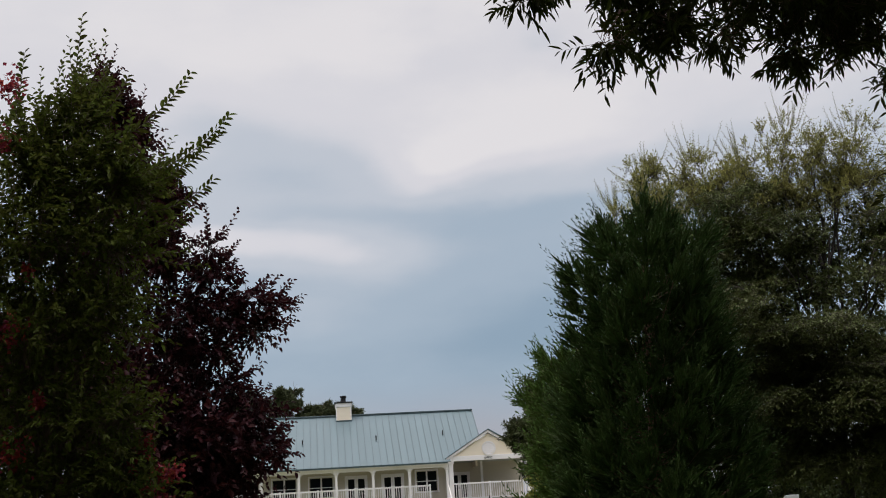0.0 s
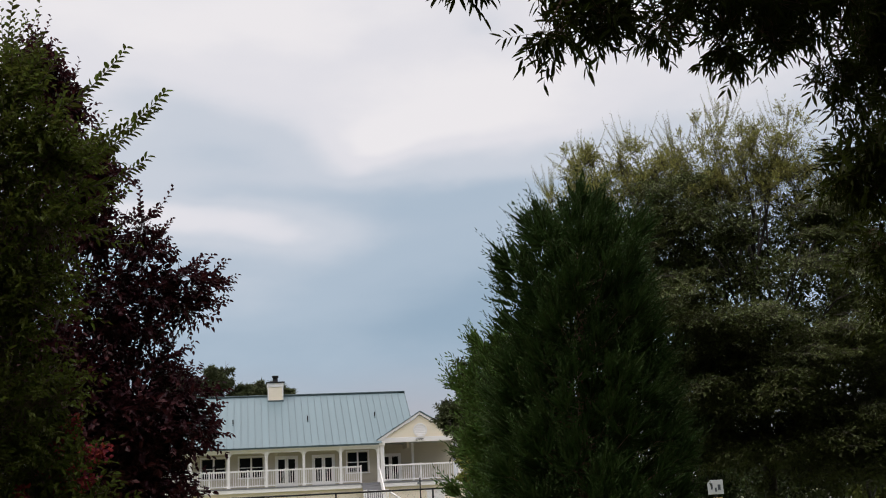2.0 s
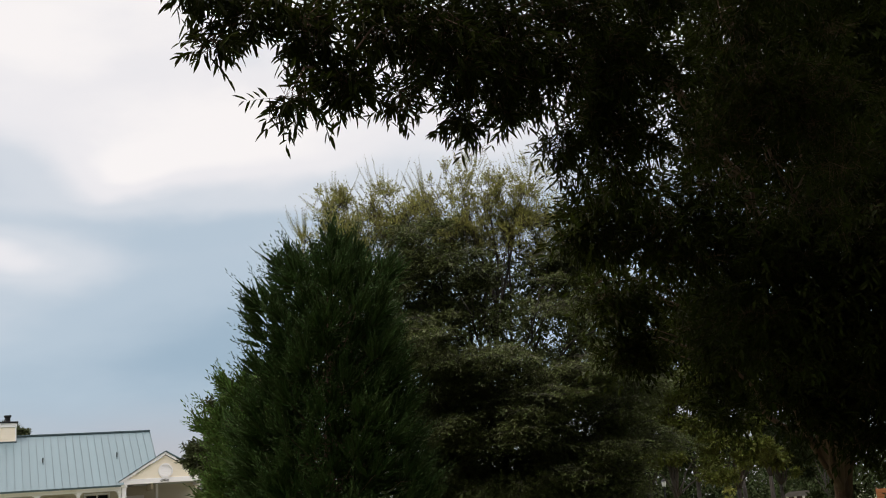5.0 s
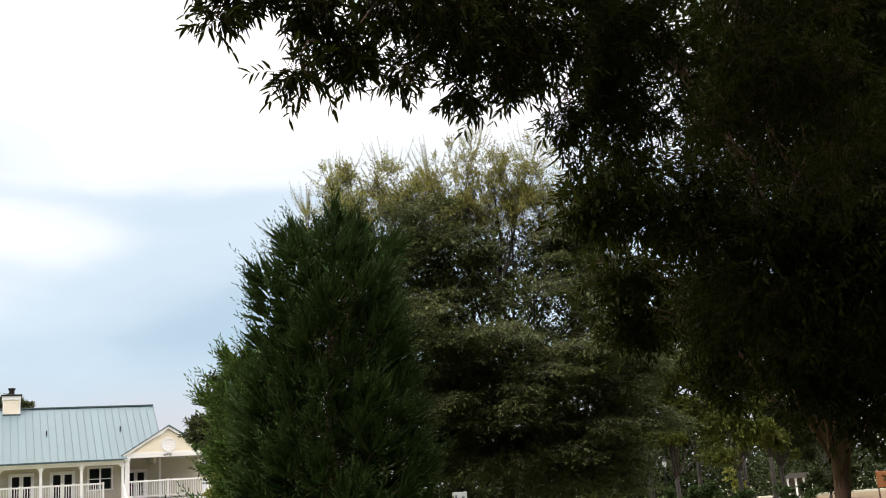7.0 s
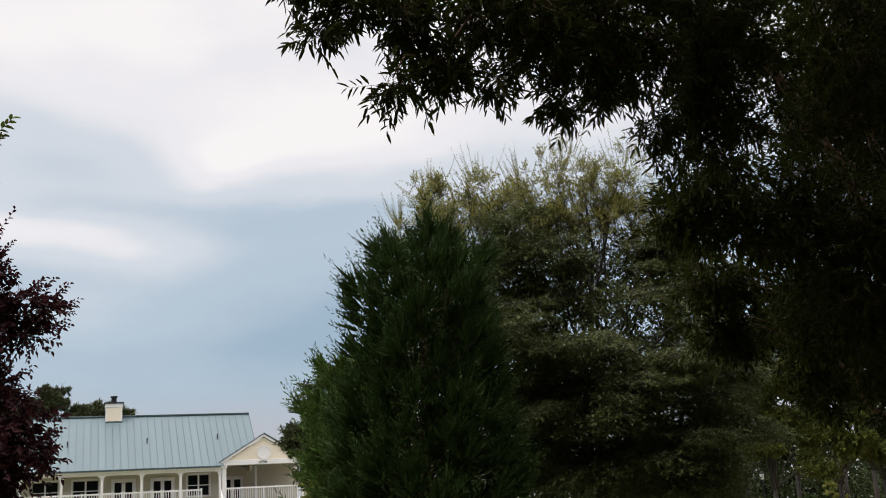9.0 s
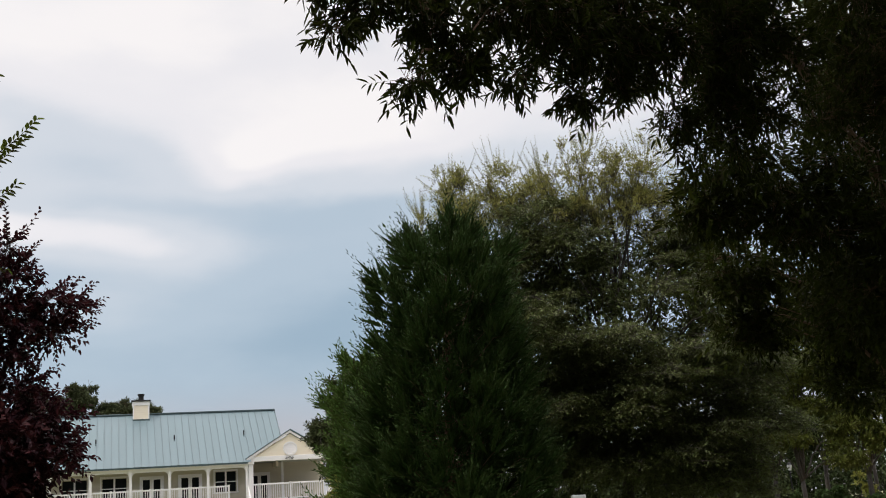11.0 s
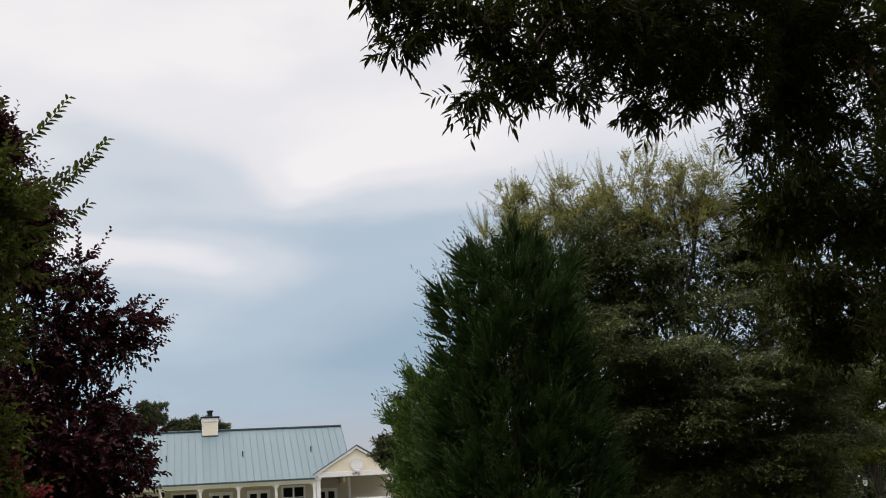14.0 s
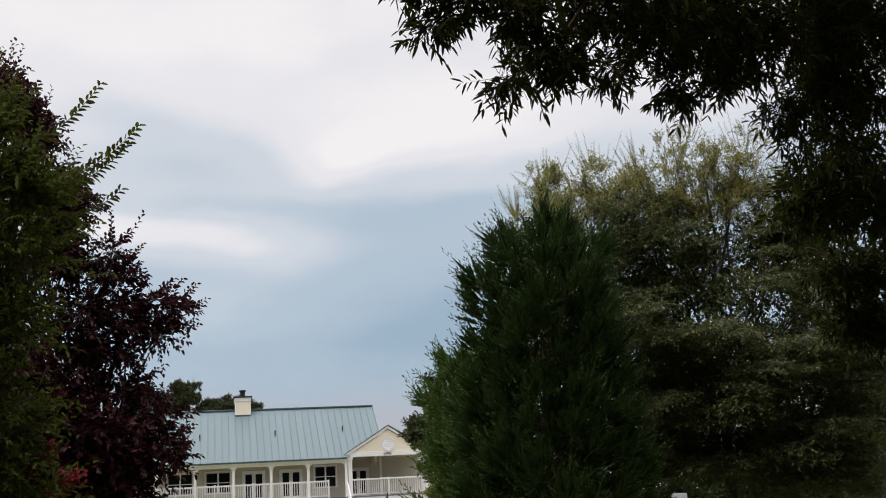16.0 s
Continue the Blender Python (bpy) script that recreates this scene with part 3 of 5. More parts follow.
def walled(name, x0, x1, y, z0, z1, thick, mat, label=""):
    wall = part(name, boxed(x0, x1, y + 0.002, y + thick, z0, z1), mat, house, label)
    n = max(1, round((z1 - z0) / 0.19))
    h = (z1 - z0) / n
    me = bpy.data.meshes.new("clapboard")
    bm = lap_wall(bmesh.new(), x0, x1, y, 0, h, h)
    bm.to_mesh(me)
    bm.free()
    me.materials.append(mat)
    for i in range(n):
        same("clapboard", me, wall, pose(0, 0, z0 + i * h))
    return wall


walled("lower_wall", LEFT, RIGHT, 0.25, 0, 3.1, 0.25, SIDING, "cream clapboard lower wall")
walled("porch_back_wall", LEFT, 0.1, 1.8, 3.45, 5.9, 0.2, SIDING_SHADED, "cream clapboard porch wall with shade put into its colour")
walled("gable_porch_wall", 0.1, RIGHT, 4.4, 3.45, 6.3, 0.2, SIDING_SHADED)
part("porch_side_wall", boxed(-0.1, 0.09, 1.8, 4.6, 3.45, 6.3), SIDING_SHADED, house)
part("side_wall", boxed(RIGHT - 0.1, RIGHT, 4.6, 10.2, 0, 6.2), SIDING, house)
part("side_wall", boxed(LEFT, LEFT + 0.2, 0.5, 10.2, 0, 6.2), SIDING, house)
part("rear_wall", boxed(LEFT, RIGHT, 10.2, 10.4, 0, 6.2), SIDING, house)
part("deck_band", boxed(LEFT, -1.46, 0.0, 0.24, 3.1, 3.36, bevel=0.01), WHITE_PAINT, house, "white deck fascia board")
part("deck_band", boxed(-0.13, RIGHT, 0.0, 0.24, 3.1, 3.36, bevel=0.01), WHITE_PAINT, house)
part("deck", boxed(LEFT, RIGHT, -0.03, 4.4, 3.365, 3.45), DECK, house, "grey painted deck boards")
part("porch_ceiling", boxed(LEFT, -0.05, 0.22, 1.8, 5.88, 5.93), CEILING, house)
part("porch_ceiling", boxed(0.2, 5.6, 0.22, 4.4, 6.28, 6.33), CEILING, house)
part("porch_beam", boxed(LEFT, -0.1, 0.0, 0.2, 5.8, 6.02, bevel=0.01), WHITE_PAINT, house)
part("eave_fascia", boxed(LEFT, 0.0, -0.30, -0.24, 6.0, 6.16, bevel=0.008), WHITE_PAINT, house)
part("soffit", boxed(LEFT, 0.0, -0.24, 0.2, 6.025, 6.06), WHITE_PAINT, house)

# posts with curved brackets
bm = boxed(-0.09, 0.09, -0.09, 0.09, 3.45, 5.8, bevel=0.01)
box(bm, -0.13, 0.13, -0.13, 0.13, 5.62, 5.8, bevel=0.01)
box(bm, -0.115, 0.115, -0.115, 0.115, 3.45, 3.6, bevel=0.01)
for s in (-1, 1):
    prism(bm, [(s * 0.09, 5.45), (s * 0.12, 5.62), (s * 0.22, 5.74), (s * 0.34, 5.8), (s * 0.09, 5.8)], -0.04, 0.04)
post = part("post", bm, WHITE_PAINT, house, "white square porch post with curved brackets")
post.location = (-10.6, 0.09, 0)
for x in (-15.75, -13.18, -8.02, -5.44, -2.87, -0.2):
    same("post", post.data, house, pose(x, 0.09, 0))
bm = boxed(-0.15, 0.15, -0.15, 0.15, 3.45, 6.16, bevel=0.012)
box(bm, -0.21, 0.21, -0.21, 0.21, 5.98, 6.16, bevel=0.015)
box(bm, -0.19, 0.19, -0.19, 0.19, 3.45, 3.65, bevel=0.015)
col = part("column", bm, WHITE_PAINT, house, "white square corner column")
col.location = (0.09, 0.16, 0)
same("column", col.data, house, pose(5.65, 0.16, 0))
part("pilaster", boxed(2.64, 2.8, 3.02, 3.19, 3.45, 6.28, bevel=0.01), WHITE_PAINT, house)

# railings
bal = bmesh.new()
box(bal, -0.024, 0.024, -0.02, 0.02, 3.62, 4.54)
BAL = bpy.data.meshes.new("baluster")
bal.to_mesh(BAL)
bal.free()
BAL.materials.append(WHITE_PAINT)
NEWEL = bpy.data.meshes.new("newel")
bm = boxed(-0.055, 0.055, -0.055, 0.055, 3.45, 4.66, bevel=0.008)
box(bm, -0.07, 0.07, -0.07, 0.07, 4.62, 4.68, bevel=0.01)
bm.to_mesh(NEWEL)
bm.free()
NEWEL.materials.append(WHITE_PAINT)


def railing(x0, x1, y):
    bm = boxed(x0, x1, y - 0.05, y + 0.05, 4.53, 4.64, bevel=0.01)
    r = part("railing", bm, WHITE_PAINT, house, "white wooden porch railing")
    part("bottom_rail", boxed(x0, x1, y - 0.03, y + 0.03, 3.54, 3.62), WHITE_PAINT, r)
    n = round((x1 - x0) / 0.155)
    for i in range(1, n):
        same("baluster", BAL, r, pose(x0 + (x1 - x0) * i / n, y, 0))
    return r


xs = [-17.0, -15.75, -14.46, -13.18, -11.9, -10.6, -9.3, -8.02, -6.73, -5.44, -4.15, -2.87, -1.5]
for a, b in zip(xs, xs[1:]):
    railing(a, b, 0.09)
for x in (-14.46, -11.9, -9.3, -6.73, -4.15, -1.47):
    same("newel", NEWEL, house, pose(x, 0.06, 0))
railing(0.24, 2.82, 0.12)
railing(2.82, 5.5, 0.12)
same("newel", NEWEL, house, pose(2.82, 0.1, 0))

# windows and doors


def window(x0, x1, z0, z1, y, panes=2):
    f = bmesh.new()
    w, yf = 0.09, y - 0.03
    for a in (box, ):
        a(f, x0 - w, x1 + w, yf - 0.05, y + 0.02, z1, z1 + 0.12, bevel=0.006)
        a(f, x0 - w, x0, yf - 0.04, y + 0.02, z0, z1)
        a(f, x1, x1 + w, yf - 0.04, y + 0.02, z0, z1)
    win = part("window", f, WHITE_PAINT, house, "white-framed double porch window")
    part("sill", boxed(x0 - 0.13, x1 + 0.13, yf - 0.09, y + 0.02, z0 - 0.07, z0, bevel=0.008), WHITE_PAINT, win)
    step = (x1 - x0) / panes
    for i in range(panes):
        a, b = x0 + i * step, x0 + (i + 1) * step
        if i:
            part("mullion", boxed(a - 0.06, a + 0.06, yf - 0.035, y + 0.02, z0, z1), WHITE_PAINT, win)
        part("pane", boxed(a + 0.06, b - 0.06, yf - 0.005, y + 0.015, (z0 + z1) / 2 + 0.03, z1 - 0.04), GLASS, win, "dark reflecting window pane")
        part("pane", boxed(a + 0.06, b - 0.06, yf - 0.002, y + 0.018, z0 + 0.04, (z0 + z1) / 2 - 0.03), GLASS, win)
        part("sash_bar", boxed(a, b, yf - 0.02, y + 0.019, (z0 + z1) / 2 - 0.03, (z0 + z1) / 2 + 0.03), WHITE_PAINT, win)
    return win


def french_door(x0, x1, y):
    f = bmesh.new()
    box(f, x0 - 0.1, x1 + 0.1, y - 0.09, y - 0.03, 5.5, 5.62, bevel=0.006)
    box(f, x0 - 0.1, x0, y - 0.08, y - 0.03, 3.45, 5.5)
    box(f, x1, x1 + 0.1, y - 0.08, y - 0.03, 3.45, 5.5)
    d = part("door_frame", f, WHITE_PAINT, house, "white french door frame")
    m = (x0 + x1) / 2
    for a, b, s in ((x0, m - 0.005, 1), (m + 0.005, x1, -1)):
        bm = bmesh.new()
        box(bm, a, a + 0.12, y - 0.07, y - 0.03, 3.47, 5.5)
        box(bm, b - 0.12, b, y - 0.07, y - 0.03, 3.47, 5.5)
        box(bm, a + 0.12, b - 0.12, y - 0.07, y - 0.03, 5.38, 5.5)
        box(bm, a + 0.12, b - 0.12, y - 0.07, y - 0.03, 3.47, 3.75)
        part("door", bm, WHITE_PAINT, d, "white glazed door leaf")
        part("pane", boxed(a + 0.12, b - 0.12, y - 0.055, y - 0.032, 3.75, 5.38), GLASS, d, "dark door glass")
        hx = m + (-0.06 if s > 0 else 0.06)
        part("handle", boxed(hx - 0.012, hx + 0.012, y - 0.12, y - 0.07, 4.4, 4.56, bevel=0.004), GALV, d)
    return d


window(-15.1, -13.4, 4.2, 5.6, 1.8)
window(-12.5, -10.8, 4.2, 5.6, 1.8)
window(-9.9, -8.2, 4.2, 5.6, 1.8)
french_door(-7.28, -5.86, 1.8)
french_door(-4.68, -3.24, 1.8)
window(-2.26, -0.74, 4.25, 5.7, 1.8)
french_door(0.5, 1.9, 4.4)
f = bmesh.new()
box(f, 3.2, 3.35, 0.16, 0.24, 0.5, 2.7)
box(f, 4.34, 4.5, 0.16, 0.24, 0.5, 2.7)
box(f, 3.1, 4.6, 0.14, 0.24, 2.7, 2.86, bevel=0.01)
ld = part("lower_door_frame", f, WHITE_PAINT, house, "white trim round the lower door")
ldoor = part("lower_door", boxed(3.35, 4.34, 0.19, 0.23, 0.5, 2.7), WHITE_PAINT, ld, "plain white panelled door")
for z0, z1 in ((0.7, 1.35), (1.5, 2.5)):
    for x0 in (3.47, 3.9):
        part("panel", boxed(x0, x0 + 0.32, 0.175, 0.19, z0, z1, bevel=0.005), WHITE_PAINT, ldoor)
part("lower_step", boxed(3.0, 4.7, -0.7, 0.22, 0, 0.5, bevel=0.02), DECK, house)
part("wall_lamp", boxed(2.5, 2.62, -0.14, -0.004, 3.2, 3.34, bevel=0.02), GALV, house, "small grey wall lamp")

# main roof of standing-seam panels
EAVE, RIDGE, RISE, RUN = (-0.33, 6.14), (5.0, 10.22), 4.08, 5.33
SL = math.hypot(RISE, RUN)
ANG = math.degrees(math.atan2(RISE, RUN))


def roof_slab(x0, x1, v0):
    z0 = EAVE[1] + (v0 - EAVE[0]) * RISE / RUN
    bm = prism(bmesh.new(), [(v0, z0 - 0.02), (RIDGE[0], RIDGE[1] - 0.05), (10.6, 6.0), (10.6, 5.9), (RIDGE[0], RIDGE[1] - 0.25), (v0, z0 - 0.10)], 0, 1)
    for v in bm.verts:
        v.co = Vector((x0 + (x1 - x0) * v.co.y, v.co.x, v.co.z))
    bmesh.ops.recalc_face_normals(bm, faces=bm.faces[:])
    return bm


roof = part("roof", roof_slab(LEFT, -0.15, EAVE[0]), RIDGE_METAL, house, "blue-green standing-seam metal roof")
part("roof_deck", roof_slab(-0.146, 2.52, 2.5), RIDGE_METAL, roof)
PW = 0.49
bm = boxed(0.0, PW, 0, SL, 0.0, 0.02)
SEAM = bpy.data.meshes.new("seam")
b2 = boxed(-0.017, 0.017, 0, SL, 0.0, 0.055)
b2.to_mesh(SEAM)
b2.free()
SEAM.materials.append(SEAM_METAL)
PANEL = bpy.data.meshes.new("roof_panel")
bm.to_mesh(PANEL)
bm.free()
PANEL.materials.append(METAL_ROOF)
n = round((2.52 - LEFT) / PW)
for i in range(n):
    x = 2.5 - (i + 1) * PW
    cut = max(0.0, (6.39 + (x + 0.3) * 0.604 - EAVE[1]) / RISE) if x > -0.3 else 0.0
    for nm, me in (("roof_panel", PANEL), ("seam", SEAM)):
        ob = same(nm, me, roof, pose(x, EAVE[0] + cut * RUN, EAVE[1] + cut * RISE, ANG) @ Matrix.Diagonal((1, 1 - cut, 1, 1)))
for i in range(n):
    same("roof_panel", PANEL, roof, pose(2.5 - i * PW, 10.33, 6.14, ANG, 0, 180))
cap = bmesh.new()
box(cap, LEFT, 2.56, 4.85, 5.15, 10.20, 10.32, bevel=0.02)
part("ridge_cap", cap, RIDGE_METAL, roof, "dark ridge flashing")
rk = bmesh.new()
prism(rk, [(2.5, 8.29), (5.0, 10.2), (5.0, 10.05), (2.5, 8.14)], 0, 0.05)
for v in rk.verts:
    v.co = Vector((2.53 + v.co.y, v.co.x, v.co.z))
bmesh.ops.recalc_face_normals(rk, faces=rk.faces[:])
part("rake_board", rk, SEAM_METAL, roof)
gw = bmesh.new()
prism(gw, [(2.4, 5.9), (2.4, 7.9), (5.0, 9.95), (10.0, 5.9)], 0, 0.15)
for v in gw.verts:
    v.co = Vector((2.2 + v.co.y, v.co.x, v.co.z))
bmesh.ops.recalc_face_normals(gw, faces=gw.faces[:])
part("end_gable_wall", gw, SIDING, house)
for x, z in ((-10.3, 7.9), (-5.0, 8.0), (-0.1, 8.15)):
    y = EAVE[0] + (z - EAVE[1]) * RUN / RISE
    vs, fs = tube([(x, y, z - 0.1), (x, y, z + 0.18), (x, y, z + 0.42)], [0.05, 0.045, 0.045], 8)
    vp = raw("vent_pipe", vs, fs, DARK_METAL, roof, "dark roof vent pipe")
    vs, fs = tube([(x, y, z + 0.02), (x, y, z + 0.1)], [0.075, 0.05], 8)
    raw("vent_flashing", vs, fs, METAL_ROOF, vp)

# chimney
bm = lap_wall(bmesh.new(), -7.76, -6.66, 4.42, 9.2, 10.85, 0.17)
box(bm, -7.76, -6.66, 4.425, 5.6, 9.2, 10.85)
chim = part("chimney", bm, SIDING, house, "cream sided chimney with white trim")
for x in (-7.79, -6.71):
    part("corner_board", boxed(x, x + 0.08, 4.38, 4.5, 9.3, 10.85), WHITE_PAINT, chim)
part("chimney_collar", boxed(-7.82, -6.6, 4.36, 5.66, 10.85, 11.14, bevel=0.015), WHITE_PAINT, chim)
part("chimney_cap", boxed(-7.9, -6.52, 4.28, 5.74, 11.14, 11.24, bevel=0.02), DARK_METAL, chim, "dark metal chimney cap")
vs, fs = tube([(-7.2, 5.0, 11.24), (-7.2, 5.0, 11.6), (-7.2, 5.0, 11.62), (-7.2, 5.0, 11.74)], [0.19, 0.19, 0.25, 0.25], 12)
raw("flue", vs, fs, DARK_METAL, chim, "round black flue with rain cap")
part("flashing", boxed(-7.8, -6.62, 4.34, 4.40, 9.72, 9.86), RIDGE_METAL, chim)

# front gable over the entrance porch
PEAK, EDGE, HALF = 8.27, 6.39, 3.11
CX = 2.86


def gable_at(z):
    k = max(0.03, (PEAK - 0.25 - z) / (PEAK - EDGE) * HALF)
    return CX - k, CX + k


bm = lap_wall(bmesh.new(), 0, 0, 0.0, 6.5, 7.98, 0.185, gable_at)
prism(bm, [(CX - 2.55, 6.5), (CX + 2.55, 6.5), (CX, 8.0)], 0.003, 0.18)
part("gable_wall", bm, SIDING, house, "cream clapboard gable")
part("gable_beam", boxed(-0.02, 5.75, -0.04, 0.2, 6.16, 6.5, bevel=0.012), WHITE_PAINT, house, "white porch beam")
part("side_beam", boxed(-0.06, 0.2, 0.2, 4.4, 6.1, 6.45), WHITE_PAINT, house)
part("side_beam", boxed(5.52, 5.78, 0.2, 4.4, 6.1, 6.45), WHITE_PAINT, house)
for s in (-1, 1):
    bm = prism(bmesh.new(), [(CX, PEAK - 0.03), (CX + s * HALF, EDGE - 0.03), (CX + s * HALF, EDGE - 0.16), (CX + s * (HALF - 0.1), EDGE - 0.16), (CX, PEAK - 0.2)], -0.14, -0.09)
    part("gable_rake_board", bm, WHITE_PAINT, house)
    bm = prism(bmesh.new(), [(CX, PEAK + 0.04), (CX + s * (HALF + 0.06), EDGE + 0.0), (CX + s * (HALF + 0.06), EDGE - 0.05), (CX, PEAK - 0.02)], -0.18, 2.6)
    g2 = part("gable_roof", bm, RIDGE_METAL, house, "dark-edged metal gable roof")
    bm = prism(bmesh.new(), [(CX, PEAK - 0.05), (CX + s * HALF, EDGE - 0.07), (CX + s * HALF, EDGE - 0.11), (CX, PEAK - 0.12)], -0.085, 0.0)
    part("gable_soffit", bm, WHITE_PAINT, house)
    gl = math.hypot(HALF, PEAK - EDGE)
    ga = math.degrees(math.atan2(PEAK - EDGE, HALF))
    for k in range(6):
        bm = bmesh.new()
        box(bm, 0, gl, -0.02, 0.02, 0, 0.05)
        rib = part("seam", bm, METAL_ROOF, g2)
        rib.matrix_basis = pose(CX, -0.12 + k * 0.52, PEAK + 0.04, 0, ga if s > 0 else 180 - ga, 0)
ret = part("eave_return", boxed(-0.3, 0.12, -0.16, 0.0, 6.14, 6.3, bevel=0.015), WHITE_PAINT, house)
same("eave_return", ret.data, house, pose(5.92, 0, 0))
# round louvred vent
vs, fs = [], []
SEG = 28
for r, y in ((0.40, -0.03), (0.40, -0.08), (0.50, -0.08), (0.50, -0.03)):
    for k in range(SEG):
        a = 2 * math.pi * k / SEG
        vs.append((CX + r * math.cos(a), y, 6.96 + r * math.sin(a)))
for q in range(4):
    for k in range(SEG):
        fs.append((q * SEG + k, q * SEG + (k + 1) % SEG, ((q + 1) % 4) * SEG + (k + 1) % SEG, ((q + 1) % 4) * SEG + k))
rv = raw("round_vent", vs, fs, WHITE_PAINT, house, "white round louvred gable vent")
for k in range(7):
    z = 6.96 - 0.36 + 0.12 * k
    hw = math.sqrt(max(0.01, 0.16 - (z - 6.96) ** 2))
    bm = bmesh.new()
    prism(bm, [(-0.05, -0.05), (-0.04, -0.055), (-0.005, 0.06), (-0.015, 0.065)], CX - hw, CX + hw)
    for v in bm.verts:
        v.co = Vector((v.co.y, v.co.x - 0.0, z + v.co.z))
    bmesh.ops.recalc_face_normals(bm, faces=bm.faces[:])
    part("louvre", bm, WHITE_PAINT, rv)
orn = []
for k, dx in enumerate((-0.2, 0.0, 0.2)):
    orn.append(tube([(CX - 0.06 + dx + 0.09 * math.cos(a), -0.07, 6.30 + 0.05 * math.sin(a) + (0.04 if k == 1 else 0)) for a in np.linspace(0.2, 5.2, 9)], [0.018] * 9, 5))
vs, fs = join_tubes(orn)
raw("scroll_ornament", vs, fs, DARK_METAL, house, "small dark metal scroll ornament")

# stair from the porch
TREAD = [(3.45 - 0.18 * (k + 1), -0.28 * (k + 1)) for k in range(9)]
for z, y in TREAD:
    part("stair_tread", boxed(-1.44, -0.14, y - 0.02, y + 0.28, z - 0.05, z, bevel=0.008), DECK, house)
    part("stair_riser", boxed(-1.44, -0.14, y + 0.26, y + 0.28, z, z + 0.13), DECK, house)
part("stair_landing", boxed(-1.6, -0.05, -3.9, -2.52, 1.72, 1.82, bevel=0.01), DECK, house)
for x in (-1.55, -0.1):
    part("stair_post", boxed(x - 0.05, x + 0.05, -3.9, -3.8, 0, 2.9, bevel=0.01), WHITE_PAINT, house)
    part("stair_post", boxed(x - 0.05, x + 0.05, -2.6, -2.5, 0, 2.9, bevel=0.01), WHITE_PAINT, house)
rl = part("landing_rail", boxed(-1.5, -0.15, -3.88, -3.82, 2.76, 2.84), WHITE_PAINT, house, "white landing railing")
part("bottom_rail", boxed(-1.5, -0.15, -3.88, -3.82, 1.88, 1.94), WHITE_PAINT, rl)
for k in range(1, 10):
    x = -1.5 + 1.35 * k / 10
    part("baluster", boxed(x - 0.024, x + 0.024, -3.87, -3.83, 1.94, 2.76), WHITE_PAINT, rl)
for x in (-0.16,):
    vs, fs = tube([(x, 0.0, 4.5), (x, -2.55, 2.85)], [0.045, 0.045], 4)
    sr = raw("stair_rail", vs, fs, WHITE_PAINT, house)
    for k in range(1, 12):
        y = -2.55 * k / 12
        zt = 4.5 + y * 0.647
        part("baluster", boxed(x - 0.016, x + 0.016, y - 0.016, y + 0.016, zt - 0.95, zt), WHITE_PAINT, sr)
for k in range(9):
    part("stair_tread", boxed(-0.05 + 0.27 * k, 0.25 + 0.27 * k, -3.8, -2.6, 1.82 - 0.18 * (k + 1) - 0.05, 1.82 - 0.18 * (k + 1)), DECK, house)
vs, fs = tube([(-0.05, -3.85, 2.75), (2.4, -3.85, 1.1)], [0.06, 0.06], 4)
sr = raw("stair_rail", vs, fs, WHITE_PAINT, house)
for k in range(1, 16):
    x = -0.05 + 2.45 * k / 16
    zt = 2.75 - (x + 0.05) * 0.673
    part("baluster", boxed(x - 0.024, x + 0.024, -3.87, -3.83, zt - 0.9, zt), WHITE_PAINT, sr)
part("stair_post", boxed(2.36, 2.46, -3.9, -3.8, 0, 1.25), WHITE_PAINT, house)

# ---- fence ----
fence = thing("fence", (0.3, 34.06, 0), "black metal chain-link fence on the lawn", "fence", turn=2.2)
FP = bpy.data.meshes.new("fence_post")
vs, fs = tube([(0, 0, 0), (0, 0, 2.16)], [0.030, 0.030], 8)
FP.from_pydata(vs, [], fs)
FP.materials.append(DARK_METAL)
for k in range(-7, 3):
    same("fence_post", FP, fence, pose(k * 2.96, 0, 0))
vs, fs = tube([(-21.5, 0, 2.14), (6.2, 0, 2.14)], [0.027, 0.027], 8)
raw("top_rail", vs, fs, DARK_METAL, fence)
vs, fs = tube([(-0.38, 0, 0), (-0.38, 0, 2.46), (-0.38, 0, 2.5)], [0.02, 0.02, 0.008], 8)
raw("gate_post", vs, fs, DARK_METAL, fence, "tall thin black gate post")
wires = []
for k in range(-215, 62, 2):
    for s in (1, -1):
        x0 = k * 0.1
        wires.append(tube([(x0, 0.03 * s, 0.05), (x0 + s * 2.05, 0.03 * s, 2.1)], [0.0008, 0.0008], 3))
vs, fs = join_tubes(wires)
tagged(raw("chain_link", vs, fs, DARK_METAL, fence, "fine black wire netting"), kind="stuff")

# ---- sign by the road ----
sign = thing("road_sign", (7.68, 29.06, 0), "white notice sign with a yellow plate on a dark post", "sign", turn=-14)
vs, fs = tube([(0, 0.03, 0), (0, 0.03, 1.95)], [0.04, 0.04], 8)
raw("sign_post", vs, fs, DARK_METAL, sign)
wp = part("white_panel", boxed(-0.2, 0.2, -0.03, -0.012, 1.55, 1.92, bevel=0.006), SIGN_WHITE, sign, "white panel with dark marks")
for a, b, c, d in ((-0.12, -0.07, 1.68, 1.84), (-0.02, 0.03, 1.62, 1.72), (0.06, 0.13, 1.66, 1.8)):
    part("mark", boxed(a, b, -0.034, -0.031, c, d), SIGN_INK, wp)
part("yellow_panel", boxed(-0.16, 0.16, -0.03, -0.012, 1.20, 1.46, bevel=0.006), YELLOW, sign, "yellow plate")
